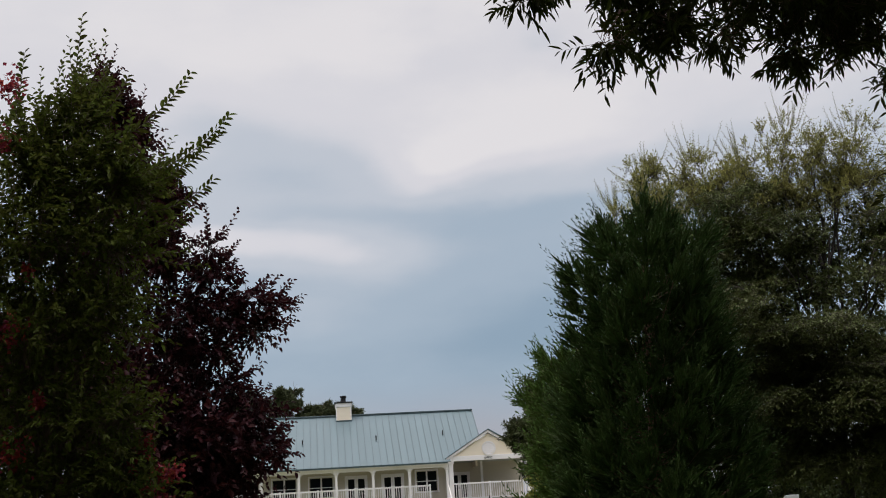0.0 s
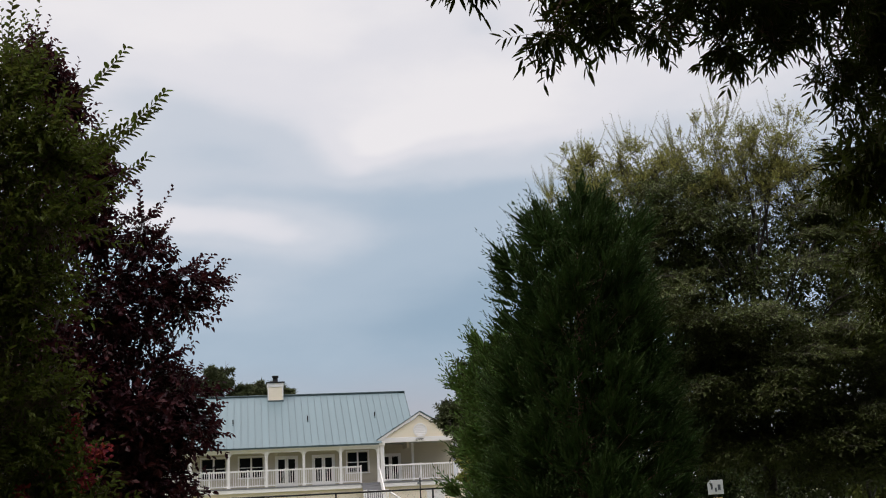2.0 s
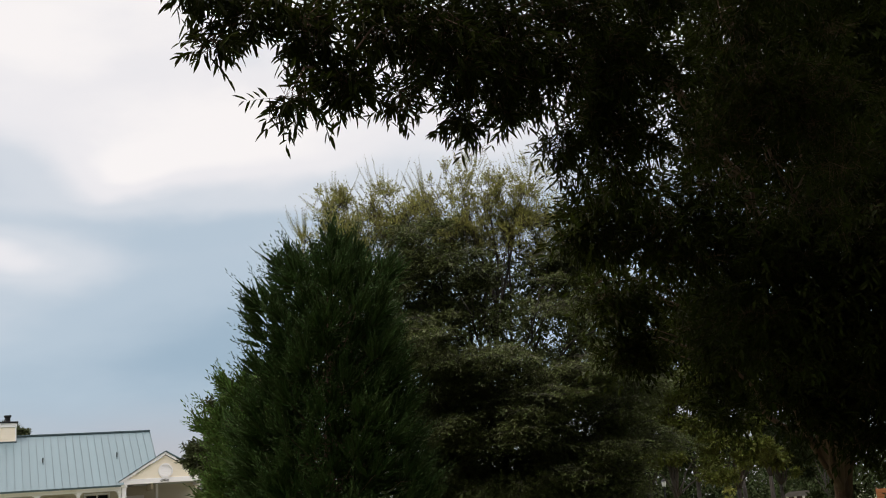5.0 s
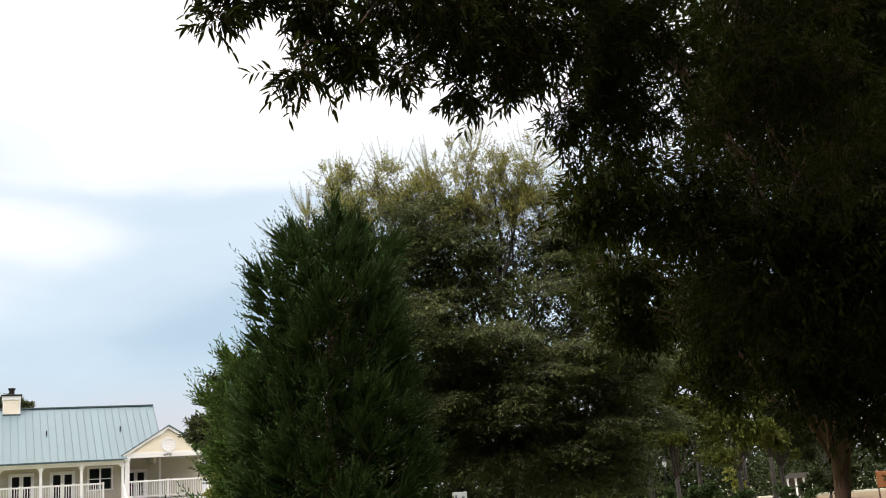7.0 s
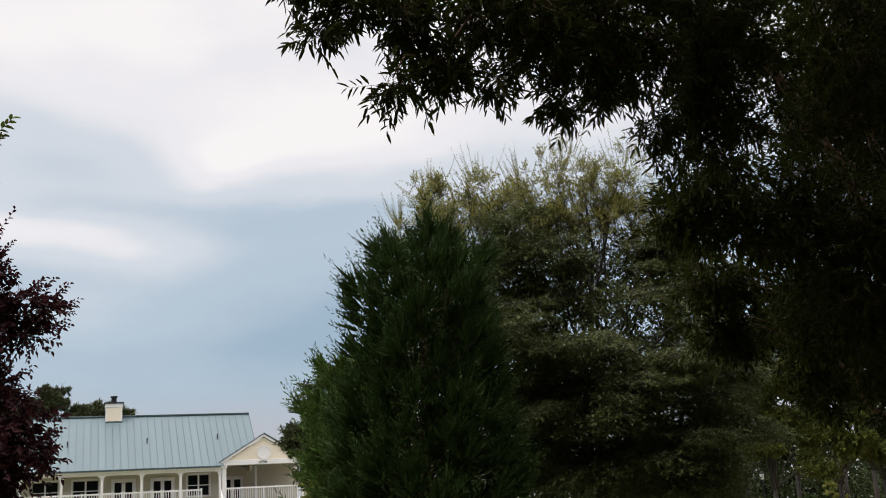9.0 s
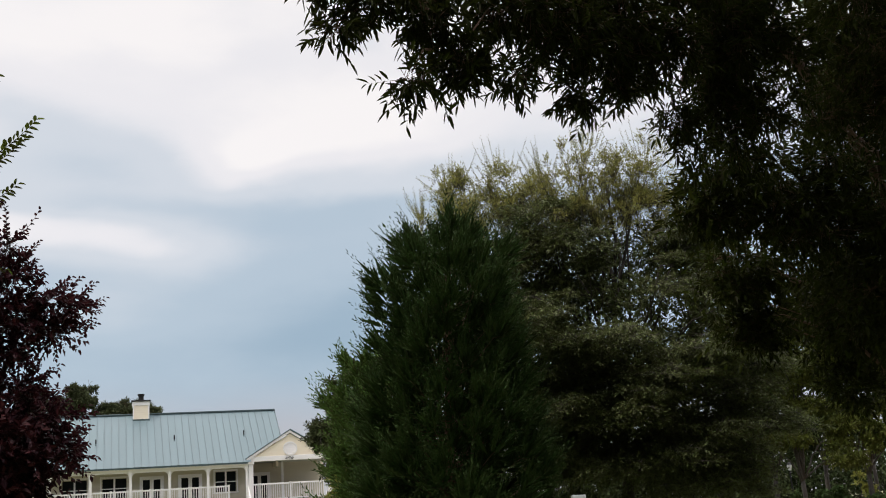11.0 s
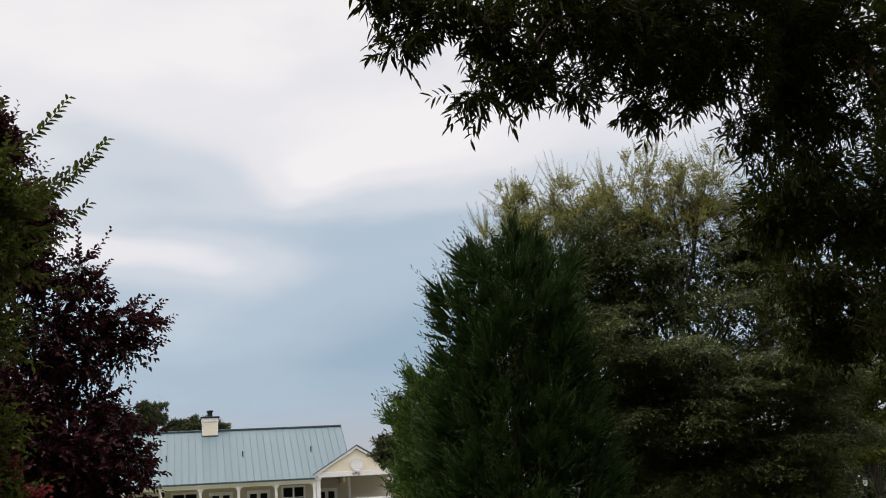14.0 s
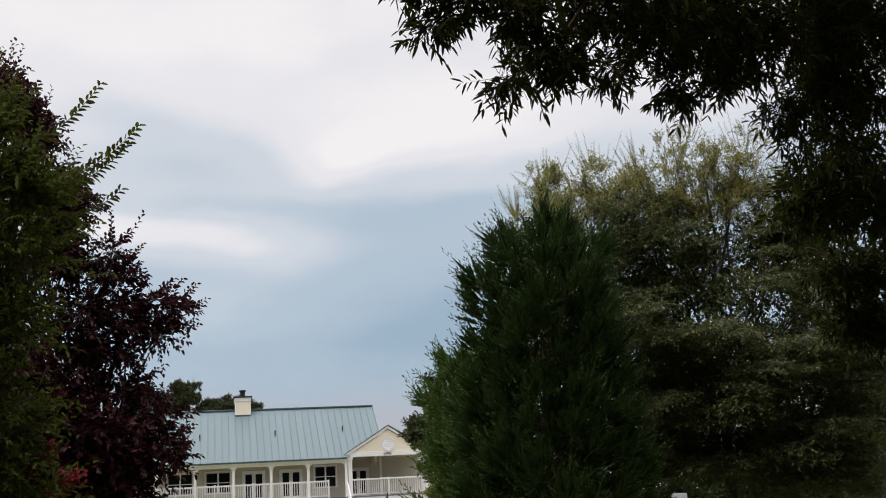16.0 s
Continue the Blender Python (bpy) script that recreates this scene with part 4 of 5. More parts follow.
part("lower_board", boxed(-0.17, 0.17, -0.03, 0.0, 0.55, 1.17, bevel=0.006), SIGN_INK, sign, "dark lower board")

# ---- lamp post ----
lp = thing("street_lamp", (29.9, 63.3, 0), "black park lamp post with a white lantern", "lamp")
vs, fs = tube([(0, 0, 0), (0, 0, 0.6), (0, 0, 0.65), (0, 0, 2.9)], [0.11, 0.09, 0.05, 0.04], 10)
raw("lamp_pole", vs, fs, DARK_METAL, lp)
vs, fs = tube([(0, 0, 2.9), (0, 0, 2.95), (0, 0, 3.2), (0, 0, 3.24)], [0.06, 0.10, 0.14, 0.12], 8)
raw("lantern", vs, fs, LAMP_GLASS, lp, "white frosted lantern")
vs, fs = tube([(0, 0, 3.24), (0, 0, 3.28), (0, 0, 3.42)], [0.17, 0.15, 0.02], 8)
raw("lantern_cap", vs, fs, DARK_METAL, lp)

# ---- far cottage and park sign ----
cot = thing("cottage", (52.5, 85.2, 0), "far small white-columned cottage under the trees", "cottage", turn=-31)
cot.scale = (0.74, 0.74, 0.78)
part("wall", boxed(-1.5, 1.7, 1.2, 5, 0, 2.15), material("dark_wall", (0.10, 0.07, 0.055), 0.8), cot)
part("roof", prism(bmesh.new(), [(-1.9, 2.15), (2.1, 2.15), (1.2, 2.7), (-1.0, 2.7)], -0.3, 5.3), SHINGLE, cot)
part("porch_floor", boxed(-1.5, 1.7, -0.1, 1.2, 0, 0.2), WHITE_PAINT, cot)
for x in (-1.2, -0.3, 0.6, 1.4):
    bm = boxed(x - 0.11, x + 0.11, 0, 0.22, 0.2, 2.05, bevel=0.02)
    box(bm, x - 0.15, x + 0.15, -0.04, 0.26, 1.95, 2.15)
    part("porch_column", bm, WHITE_PAINT, cot)
part("porch_step", boxed(-2.6, -1.2, -1.6, -0.1, 0, 0.3), SIGN_WHITE, cot)
ps = thing("park_sign", (40.9, 56.8, 0), "orange-brown wooden park board on a post", "sign", turn=-36)
vs, fs = tube([(-0.55, 0, 0), (-0.55, 0, 1.8)], [0.05, 0.045], 6)
raw("post", vs, fs, BARK, ps)
vs, fs = tube([(1.1, 0, 0), (1.1, 0, 1.8)], [0.05, 0.045], 6)
raw("post", vs, fs, BARK, ps)
for k in range(4):
    part("board", boxed(-0.6, 1.2, -0.1, -0.06, 0.78 + k * 0.235, 1.0 + k * 0.235, bevel=0.01), ORANGE_WOOD, ps)
wb = thing("bollard", (33.0, 85.0, 0), "small white park bollard on the lawn", "bollard")
part("shaft", boxed(-0.16, 0.16, -0.16, 0.16, 0, 1.35, bevel=0.04), WHITE_PAINT, wb)
part("base", boxed(-0.5, 0.9, -0.3, 0.3, 0, 0.35, bevel=0.04), SIGN_WHITE, wb)

# ---- trees ----


def leafy(name, rng, lobes, count, per, twig_len, ln, wd, mat, wood, tree, blade=True, droop=0.25, shell=0.45, out=0.7, rise=0.2, twig_r=0.003, spread=0.9, sag=0.15, deep=1.0, label=""):
    o, d, l = twig_set(rng, lobes, count, twig_len, shell, out, rise, deep)
    p, ld, up = leaf_rows(rng, o, d, l, per, spread, droop, sag)
    L = ln * rng.uniform(0.6, 1.25, len(p))
    chunk = blade_mesh(p, ld, up, L, L * wd / ln) if blade else small_mesh(p, ld, up, L, L * wd / ln)
    c = tagged(add_mesh(name, [chunk], mat, tree, label), kind="stuff")
    if twig_r:
        tagged(add_mesh("twigwork", [twig_wood(o, d, l, twig_r, sag)], wood, tree), kind="stuff")
    return c


def tufts(rng, lobes, n, r0, r1, flat):
    """Small flat pads of foliage spread through the lobes of a crown."""
    lb = np.array(lobes)
    w = lb[:, 3] * lb[:, 4]
    c = lb[rng.choice(len(lb), n, p=w / w.sum())]
    g = unit(rng.normal(size=(n, 3))) * rng.uniform(0.35, 1.0, (n, 1))
    r = rng.uniform(r0, r1, n)
    mean = (c[:, 3] + c[:, 4]) * 0.5
    p = c[:, :3] + g * np.maximum(np.stack([c[:, 3], mean, c[:, 4]], 1) - r[:, None] * np.array([0.8, 0.8, 0.25]), 0.05)
    return [(*q, a, a * flat) for q, a in zip(p, r)]


def woody(base, lobes, fork, rng, label, wood, trunk_r, limb_r, stems=1, arch=0.08, name="tree", side=3):
    """Trunk, and a limb with its side branches to each lobe."""
    tree = thing(name, base, label, "tree")
    fk = Vector(fork) - Vector(base)
    for s in range(stems):
        off = Vector(rng.normal(0, 0.12 * (stems > 1), 3))
        off.z = 0
        path = [off * 0.4 + Vector((0, 0, -0.1)), off * 0.4 + fk * 0.08, off + fk * 0.5 + Vector(rng.normal(0, 0.03, 3)), off + fk]
        vs, fs = tube(path, [trunk_r * 1.45, trunk_r * 1.05, trunk_r * 0.9, trunk_r * 0.72], 14)
        raw("trunk", vs, fs, wood, tree, smooth=True)
    for x, y, z, a, b in lobes:
        end = Vector((x, y, z)) + Vector((0, 0, b * 0.4))
        start = fk * float(rng.uniform(0.88, 1.0))
        line = bent(start, end, rng, arch, 6, 0.025)
        tubes = [tube(line, list(np.linspace(min(limb_r, trunk_r * 0.7), limb_r * 0.2, 7)), 7)]
        for k in range(side):
            e2 = end + Vector(np.clip(rng.normal(0, 1, 3), -1.3, 1.3) * np.array([a, a, b]) * 0.42)
            tubes.append(tube(bent(line[4], e2, rng, 0.05, 4, 0.04), list(np.linspace(limb_r * 0.32, limb_r * 0.08, 5)), 5))
        vs, fs = join_tubes(tubes)
        raw("limb", vs, fs, wood, tree, smooth=True)
    return tree


rng = np.random.default_rng(11)
MB = (-2.1, 4.85, 0.0)
lb = shifted(MYRTLE, MB)
myrtle = woody(MB, lb, (-2.0, 4.87, 1.4), rng, "green crape myrtle with red flower clusters on the lawn", SMOOTH_BARK, 0.04, 0.016, 4, name="crape_myrtle")
leafy("crown", rng, lb[:1] + lb[2:3] + lb[5:9] + lb[11:12], 2050, 12, 0.20, 0.034, 0.0158, LEAF_MYRTLE, SMOOTH_BARK, myrtle, rise=0.55, droop=0.15, shell=0.1, twig_r=0.0015)
leafy("crown", rng, lb[9:11] + lb[12:], 1250, 12, 0.20, 0.034, 0.0158, LEAF_MYRTLE, SMOOTH_BARK, myrtle, rise=0.45, droop=0.15, shell=0.0, twig_r=0.0015)
leafy("crown", rng, [lb[1], lb[3], lb[4]], 300, 12, 0.22, 0.036, 0.0165, LEAF_MYRTLE, SMOOTH_BARK, myrtle, rise=0.7, droop=0.1, shell=0.15, twig_r=0.0015)
SHOOTS = [((-1.75, 4.96, 3.52), (-1.37, 5.07, 3.90), 24), ((-1.62, 5.1, 3.40), (-1.21, 5.22, 3.72), 26), ((-1.6, 5.1, 3.36), (-1.25, 5.2, 3.62), 20), ((-1.6, 5.1, 3.2), (-1.29, 5.2, 3.37), 16),
          ((-1.93, 4.9, 3.6), (-1.87, 4.91, 4.17), 20), ((-2.14, 4.8, 3.6), (-2.11, 4.81, 3.95), 14), ((-1.85, 4.9, 3.6), (-1.76, 4.95, 3.93), 14), ((-1.8, 4.9, 3.6), (-1.66, 4.98, 3.86), 14)]
for a, b, k in SHOOTS:
    add_shoot(rng, myrtle, MB, a, b, k + 20, 0.064, 0.028, LEAF_MYRTLE, SMOOTH_BARK, "long arching leafy shoot")
edge_shoots(rng, myrtle, MB, MYRTLE[:4], 22, 0.18, 14, 0.042, 0.019, LEAF_MYRTLE, SMOOTH_BARK, "upright leafy shoot", (0.15, 0, 0.9))
edge_shoots(np.random.default_rng(8), myrtle, MB, MYRTLE[:4], 34, 0.32, 21, 0.042, 0.0185, LEAF_MYRTLE, SMOOTH_BARK, "upright leafy shoot", (0.2, 0, 1.1))
edge_shoots(rng, myrtle, MB, MYRTLE[3:6], 14, 0.26, 18, 0.042, 0.019, LEAF_MYRTLE, SMOOTH_BARK, "arching leafy shoot", (0.8, 0, 0.5))
for x, y, z, r in ((-2.09, 4.62, 3.70, 0.05), (-2.12, 4.62, 3.42, 0.04), (-2.0, 4.7, 2.82, 0.025), (-2.05, 4.64, 2.54, 0.05), (-1.95, 4.72, 2.24, 0.03), (-2.02, 4.66, 2.03, 0.05), (-1.56, 4.9, 2.05, 0.03), (-1.50, 4.9, 1.92, 0.03), (-1.63, 4.9, 1.96, 0.028), (-1.56, 4.88, 1.84, 0.03), (-1.68, 4.88, 1.86, 0.025), (-1.48, 4.85, 1.80, 0.032), (-1.60, 4.85, 1.74, 0.03), (-1.42, 4.85, 1.92, 0.026), (-1.72, 4.85, 1.76, 0.024), (-1.50, 4.85, 1.66, 0.028)):
    m = int(2800 * r)
    q = np.array((x, y + (0.12 if x > -1.7 else 0.0), z)) - MB + rng.normal(size=(m, 3)) * r * np.array([0.6, 0.6, 0.75])
    tagged(add_mesh("blossom", [small_mesh(q, unit(rng.normal(size=(m, 3))), unit(rng.normal(size=(m, 3))), 0.022, 0.02)], PETAL, myrtle, "crinkled red flower cluster"), kind="stuff")

PB = (-2.5, 7.6, 0.0)
lb = shifted(PLUM + PLUM2, PB)
plum = woody(PB, lb, (-2.5, 7.6, 1.2), rng, "dark purple-leaved plum tree behind the crape myrtle", PLUM_BARK, 0.08, 0.018, name="purple_plum_tree")
leafy("crown", rng, lb, 4100, 11, 0.2, 0.041, 0.025, LEAF_PLUM, PLUM_BARK, plum, rise=0.35, droop=0.15, shell=0.25, twig_r=0.002)
leafy("crown", rng, lb[:8], 620, 11, 0.2, 0.041, 0.025, LEAF_PLUM, PLUM_BARK, plum, rise=0.5, droop=0.15, shell=0.2, twig_r=0.002)
leafy("inner_crown", np.random.default_rng(5), lb[22:25] + lb[26:27], 1500, 11, 0.24, 0.066, 0.04, LEAF_PLUM, PLUM_BARK, plum, blade=False, rise=0.3, droop=0.15, shell=0.0, twig_r=0)
edge_shoots(rng, plum, PB, PLUM[:9], 30, 0.22, 13, 0.046, 0.026, LEAF_PLUM, PLUM_BARK, "upright purple shoot", (0.0, 0, 1.0))
edge_shoots(rng, plum, PB, PLUM[9:14], 34, 0.2, 14, 0.046, 0.026, LEAF_PLUM, PLUM_BARK, "arching purple shoot", (0.8, 0, 0.25))
edge_shoots(rng, plum, PB, PLUM2[:4], 22, 0.16, 12, 0.046, 0.026, LEAF_PLUM, PLUM_BARK, "arching purple shoot", (0.9, 0, 0.1))

NB = (7.2, 10.7, 0.0)
lb = shifted(NEAR + NEAR2, NB)
oak = woody(NB, shifted(NEAR2[:3] + NEAR2[5:13], NB), (7.25, 10.68, 1.85), rng, "large overhanging willow oak with narrow dark leaves", BARK, 0.105, 0.032, name="willow_oak", arch=0.12, side=2)
HUBS = [(7.25, 10.68, 1.9), (6.4, 9.6, 3.6), (5.0, 8.2, 4.6), (3.6, 6.6, 4.75), (2.4, 5.5, 4.55), (1.5, 4.8, 4.2), (0.8, 4.35, 3.85)]
way = np.array(HUBS) - np.array(NB)
way = np.concatenate([2 * way[:1] - way[1:2], way, 2 * way[-1:] - way[-2:-1]])
line = [0.5 * (2 * b + (c - a) * t + (2 * a - 5 * b + 4 * c - e) * t * t + (3 * b - a - 3 * c + e) * t ** 3) for a, b, c, e in zip(way, way[1:], way[2:], way[3:]) for t in np.arange(0, 1, 0.2)]
line = [Vector(p + rng.normal(0, 0.02, 3)) for p in line]
vs, fs = tube(line, list(np.interp(np.linspace(0, 6, len(line)), range(7), [0.05, 0.05, 0.045, 0.036, 0.026, 0.016, 0.007])), 9)
raw("limb", vs, fs, BARK, oak, "long arching main limb", smooth=True)
for pts, r0, r1 in ((((7.24, 10.69, 1.30), (7.22, 10.67, 1.85), (7.15, 10.62, 2.4), (6.9, 10.4, 3.6)), 0.074, 0.045), (((7.26, 10.69, 1.35), (7.36, 10.7, 1.85), (7.56, 10.7, 2.35), (7.9, 10.8, 3.4)), 0.064, 0.035)):
    vs, fs = tube([Vector(p) - Vector(NB) for p in pts], list(np.linspace(r0, r1, 4)), 10)
    raw("limb", vs, fs, BARK, oak, "forked lower stem", smooth=True)
for x, y, z, a, b in NEAR:
    near = min(HUBS[2:], key=lambda h: (h[0] - x - 0.5) ** 2 + (h[1] - y - 0.4) ** 2)
    vs, fs = tube([p - Vector(NB) for p in bent(near, (x, y, z + b * 0.5), rng, 0.08, 5, 0.03)], list(np.linspace(0.014, 0.003, 6)), 5)
    raw("branch", vs, fs, BARK, oak, smooth=True)
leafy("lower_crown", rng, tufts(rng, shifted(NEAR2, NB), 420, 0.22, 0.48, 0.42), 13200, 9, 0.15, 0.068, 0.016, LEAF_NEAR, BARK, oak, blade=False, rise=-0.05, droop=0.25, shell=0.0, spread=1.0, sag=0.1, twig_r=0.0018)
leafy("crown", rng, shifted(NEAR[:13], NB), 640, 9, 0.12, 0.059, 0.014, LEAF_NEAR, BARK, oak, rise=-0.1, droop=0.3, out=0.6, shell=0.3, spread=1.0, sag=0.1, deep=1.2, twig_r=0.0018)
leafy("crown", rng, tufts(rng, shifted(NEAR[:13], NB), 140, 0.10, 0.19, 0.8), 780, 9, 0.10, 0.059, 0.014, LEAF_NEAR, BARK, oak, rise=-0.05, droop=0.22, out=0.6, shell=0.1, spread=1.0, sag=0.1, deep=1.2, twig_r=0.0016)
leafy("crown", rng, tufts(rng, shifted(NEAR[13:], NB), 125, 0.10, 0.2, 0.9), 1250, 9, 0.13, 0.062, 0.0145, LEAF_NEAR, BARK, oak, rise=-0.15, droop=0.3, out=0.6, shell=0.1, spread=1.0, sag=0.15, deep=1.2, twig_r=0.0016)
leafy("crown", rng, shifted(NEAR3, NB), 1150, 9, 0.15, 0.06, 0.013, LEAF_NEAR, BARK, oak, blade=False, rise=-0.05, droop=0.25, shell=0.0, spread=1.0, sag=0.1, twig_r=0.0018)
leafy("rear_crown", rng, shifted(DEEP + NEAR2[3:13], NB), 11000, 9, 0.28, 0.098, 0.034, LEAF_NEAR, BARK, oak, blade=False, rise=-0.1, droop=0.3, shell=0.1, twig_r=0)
# crown top, plus unseen lobes above and behind the camera that shade the trees
UPPER_SHADE = [(8.2, 9.5, 7.4, 3.2, 1.9), (-2.5, 1.0, 5.9, 2.4, 0.8), (-3.5, -3.0, 6.3, 3.0, 1.2), (-5.5, 1.5, 6.5, 2.2, 1.0), (4.2, 6.8, 7.3, 3, 1.4), (10.6, 11.5, 6.5, 3.3, 2.8), (2.2, 3, 6.2, 2.4, 0.9), (0.5, 0.8, 5.4, 2.4, 0.9), (5, 3, 5.6, 3, 1.6), (9, 6, 5.5, 3, 2.5), (4.5, -2.5, 6.2, 3.6, 1.8), (9, -0.5, 6, 4, 2.4), (0.5, -3.5, 6.4, 3, 1.2)]
leafy("upper_crown", rng, shifted(UPPER_SHADE, NB), 8800, 9, 0.4, 0.2, 0.085, LEAF_NEAR, BARK, oak, blade=False, rise=0.1, droop=0.2, shell=0.1, twig_r=0)

rng = np.random.default_rng(31)
OB = (5.96, 18.9, 0.0)
goak = woody(OB, shifted(OAK[2:11] + OAK2[:3], OB), (6.0, 18.9, 3.2), rng, "tall grey-green oak with a dense layered crown", GREY_BARK, 0.118, 0.036, name="grey_green_oak", side=2)
for pts, r0 in ((((6.0, 18.9, 3.0), (6.02, 18.9, 4.9), (6.1, 18.9, 5.6), (5.95, 18.9, 6.3), (5.7, 19.0, 7.6)), 0.07), (((6.06, 18.9, 5.2), (6.4, 18.85, 6.35), (6.7, 18.9, 7.4)), 0.036), (((6.05, 18.9, 5.0), (5.5, 18.8, 5.9), (4.9, 19.0, 7.2)), 0.036), (((6.1, 18.9, 5.6), (6.2, 18.9, 6.4), (6.15, 19.0, 7.8)), 0.04)):
    vs, fs = tube([Vector(p) - Vector(OB) for p in pts], list(np.linspace(r0, r0 * 0.25, len(pts))), 8)
    raw("limb", vs, fs, GREY_BARK, goak, smooth=True)
lb = shifted(OAK[6:] + OAK2 + OAK3[5:], OB)
core = [(x, y + 0.9, z, a * 0.95, b * 1.2) for x, y, z, a, b in lb]
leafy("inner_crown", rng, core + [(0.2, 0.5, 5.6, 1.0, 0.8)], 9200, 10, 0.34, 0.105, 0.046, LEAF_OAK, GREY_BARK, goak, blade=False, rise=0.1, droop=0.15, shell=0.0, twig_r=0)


def layered(rng, tree, axis, pads, count, mat, wood, leaf, wide, label):
    """Layers of foliage: flat sprays that fan out from each pad, away from the trunk, and droop at their ends."""
    pad = np.repeat(np.array(pads), count, 0)
    r = pad[:, 3]
    away = pad[:, :2] - np.array(axis[:2])
    turn = np.arctan2(away[:, 1], away[:, 0]) + rng.normal(0, 0.75, len(pad))
    hd = np.stack([np.cos(turn), np.sin(turn), 0.12 + rng.normal(0, 0.12, len(pad))], 1)
    o = pad[:, :3] - hd * (r * 0.55)[:, None] + rng.normal(size=(len(pad), 3)) * np.array([0.28, 0.28, 0.10]) * r[:, None]
    n = np.array([0, 0, 1.0]) + rng.normal(size=o.shape) * 0.22
    p, ld, up, b, td, tl = sprays(rng, o, hd, n, r * rng.uniform(0.9, 1.5, len(pad)), 11, 7, 0.62, 0.85, -0.16, 0.22, 0.75, 0.12)
    ll = leaf * rng.uniform(0.65, 1.3, len(p))
    tagged(add_mesh("crown", [small_mesh(p, ld, up, ll, ll * wide)], mat, tree, label), kind="stuff")
    tagged(add_mesh("twigwork", [twig_wood(b, td, tl, 0.003)], wood, tree), kind="stuff")


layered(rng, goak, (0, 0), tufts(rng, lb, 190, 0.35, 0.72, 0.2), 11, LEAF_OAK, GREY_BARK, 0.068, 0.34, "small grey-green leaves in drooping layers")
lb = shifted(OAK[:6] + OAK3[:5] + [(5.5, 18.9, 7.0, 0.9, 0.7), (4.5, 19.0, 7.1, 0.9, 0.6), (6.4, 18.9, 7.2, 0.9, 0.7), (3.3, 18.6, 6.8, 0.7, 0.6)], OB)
leafy("inner_crown", rng, lb, 700, 12, 0.34, 0.06, 0.02, LEAF_OAK_TOP_LIT, GREY_BARK, goak, blade=False, rise=0.6, droop=0.0, shell=0.0, twig_r=0.003)
leafy("upper_crown", rng, tufts(rng, lb, 420, 0.10, 0.24, 1.4), 4700, 13, 0.26, 0.058, 0.019, LEAF_OAK_TOP_LIT, GREY_BARK, goak, blade=False, rise=0.9, droop=0.0, shell=0.0, twig_r=0.003, label="fine upright olive sprays, lightened in colour as if lit from above")
edge_shoots(rng, goak, OB, OAK[:6], 80, 0.6, 26, 0.05, 0.017, LEAF_OAK_TOP_LIT, GREY_BARK, "thin upright top shoot", (-0.1, 0, 1.1))
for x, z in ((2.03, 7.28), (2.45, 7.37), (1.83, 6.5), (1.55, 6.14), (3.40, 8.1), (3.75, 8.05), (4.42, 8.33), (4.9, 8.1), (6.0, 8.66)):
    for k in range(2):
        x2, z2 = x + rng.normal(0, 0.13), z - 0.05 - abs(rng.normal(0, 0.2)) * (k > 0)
        add_shoot(rng, goak, OB, (x2 + rng.uniform(0.5, 0.9), 18.9, z2 - rng.uniform(0.9, 1.4)), (x2, 18.65, z2), 26, 0.05, 0.017, LEAF_OAK_TOP_LIT, GREY_BARK, "thin upright top shoot", 0.08, 0.006)


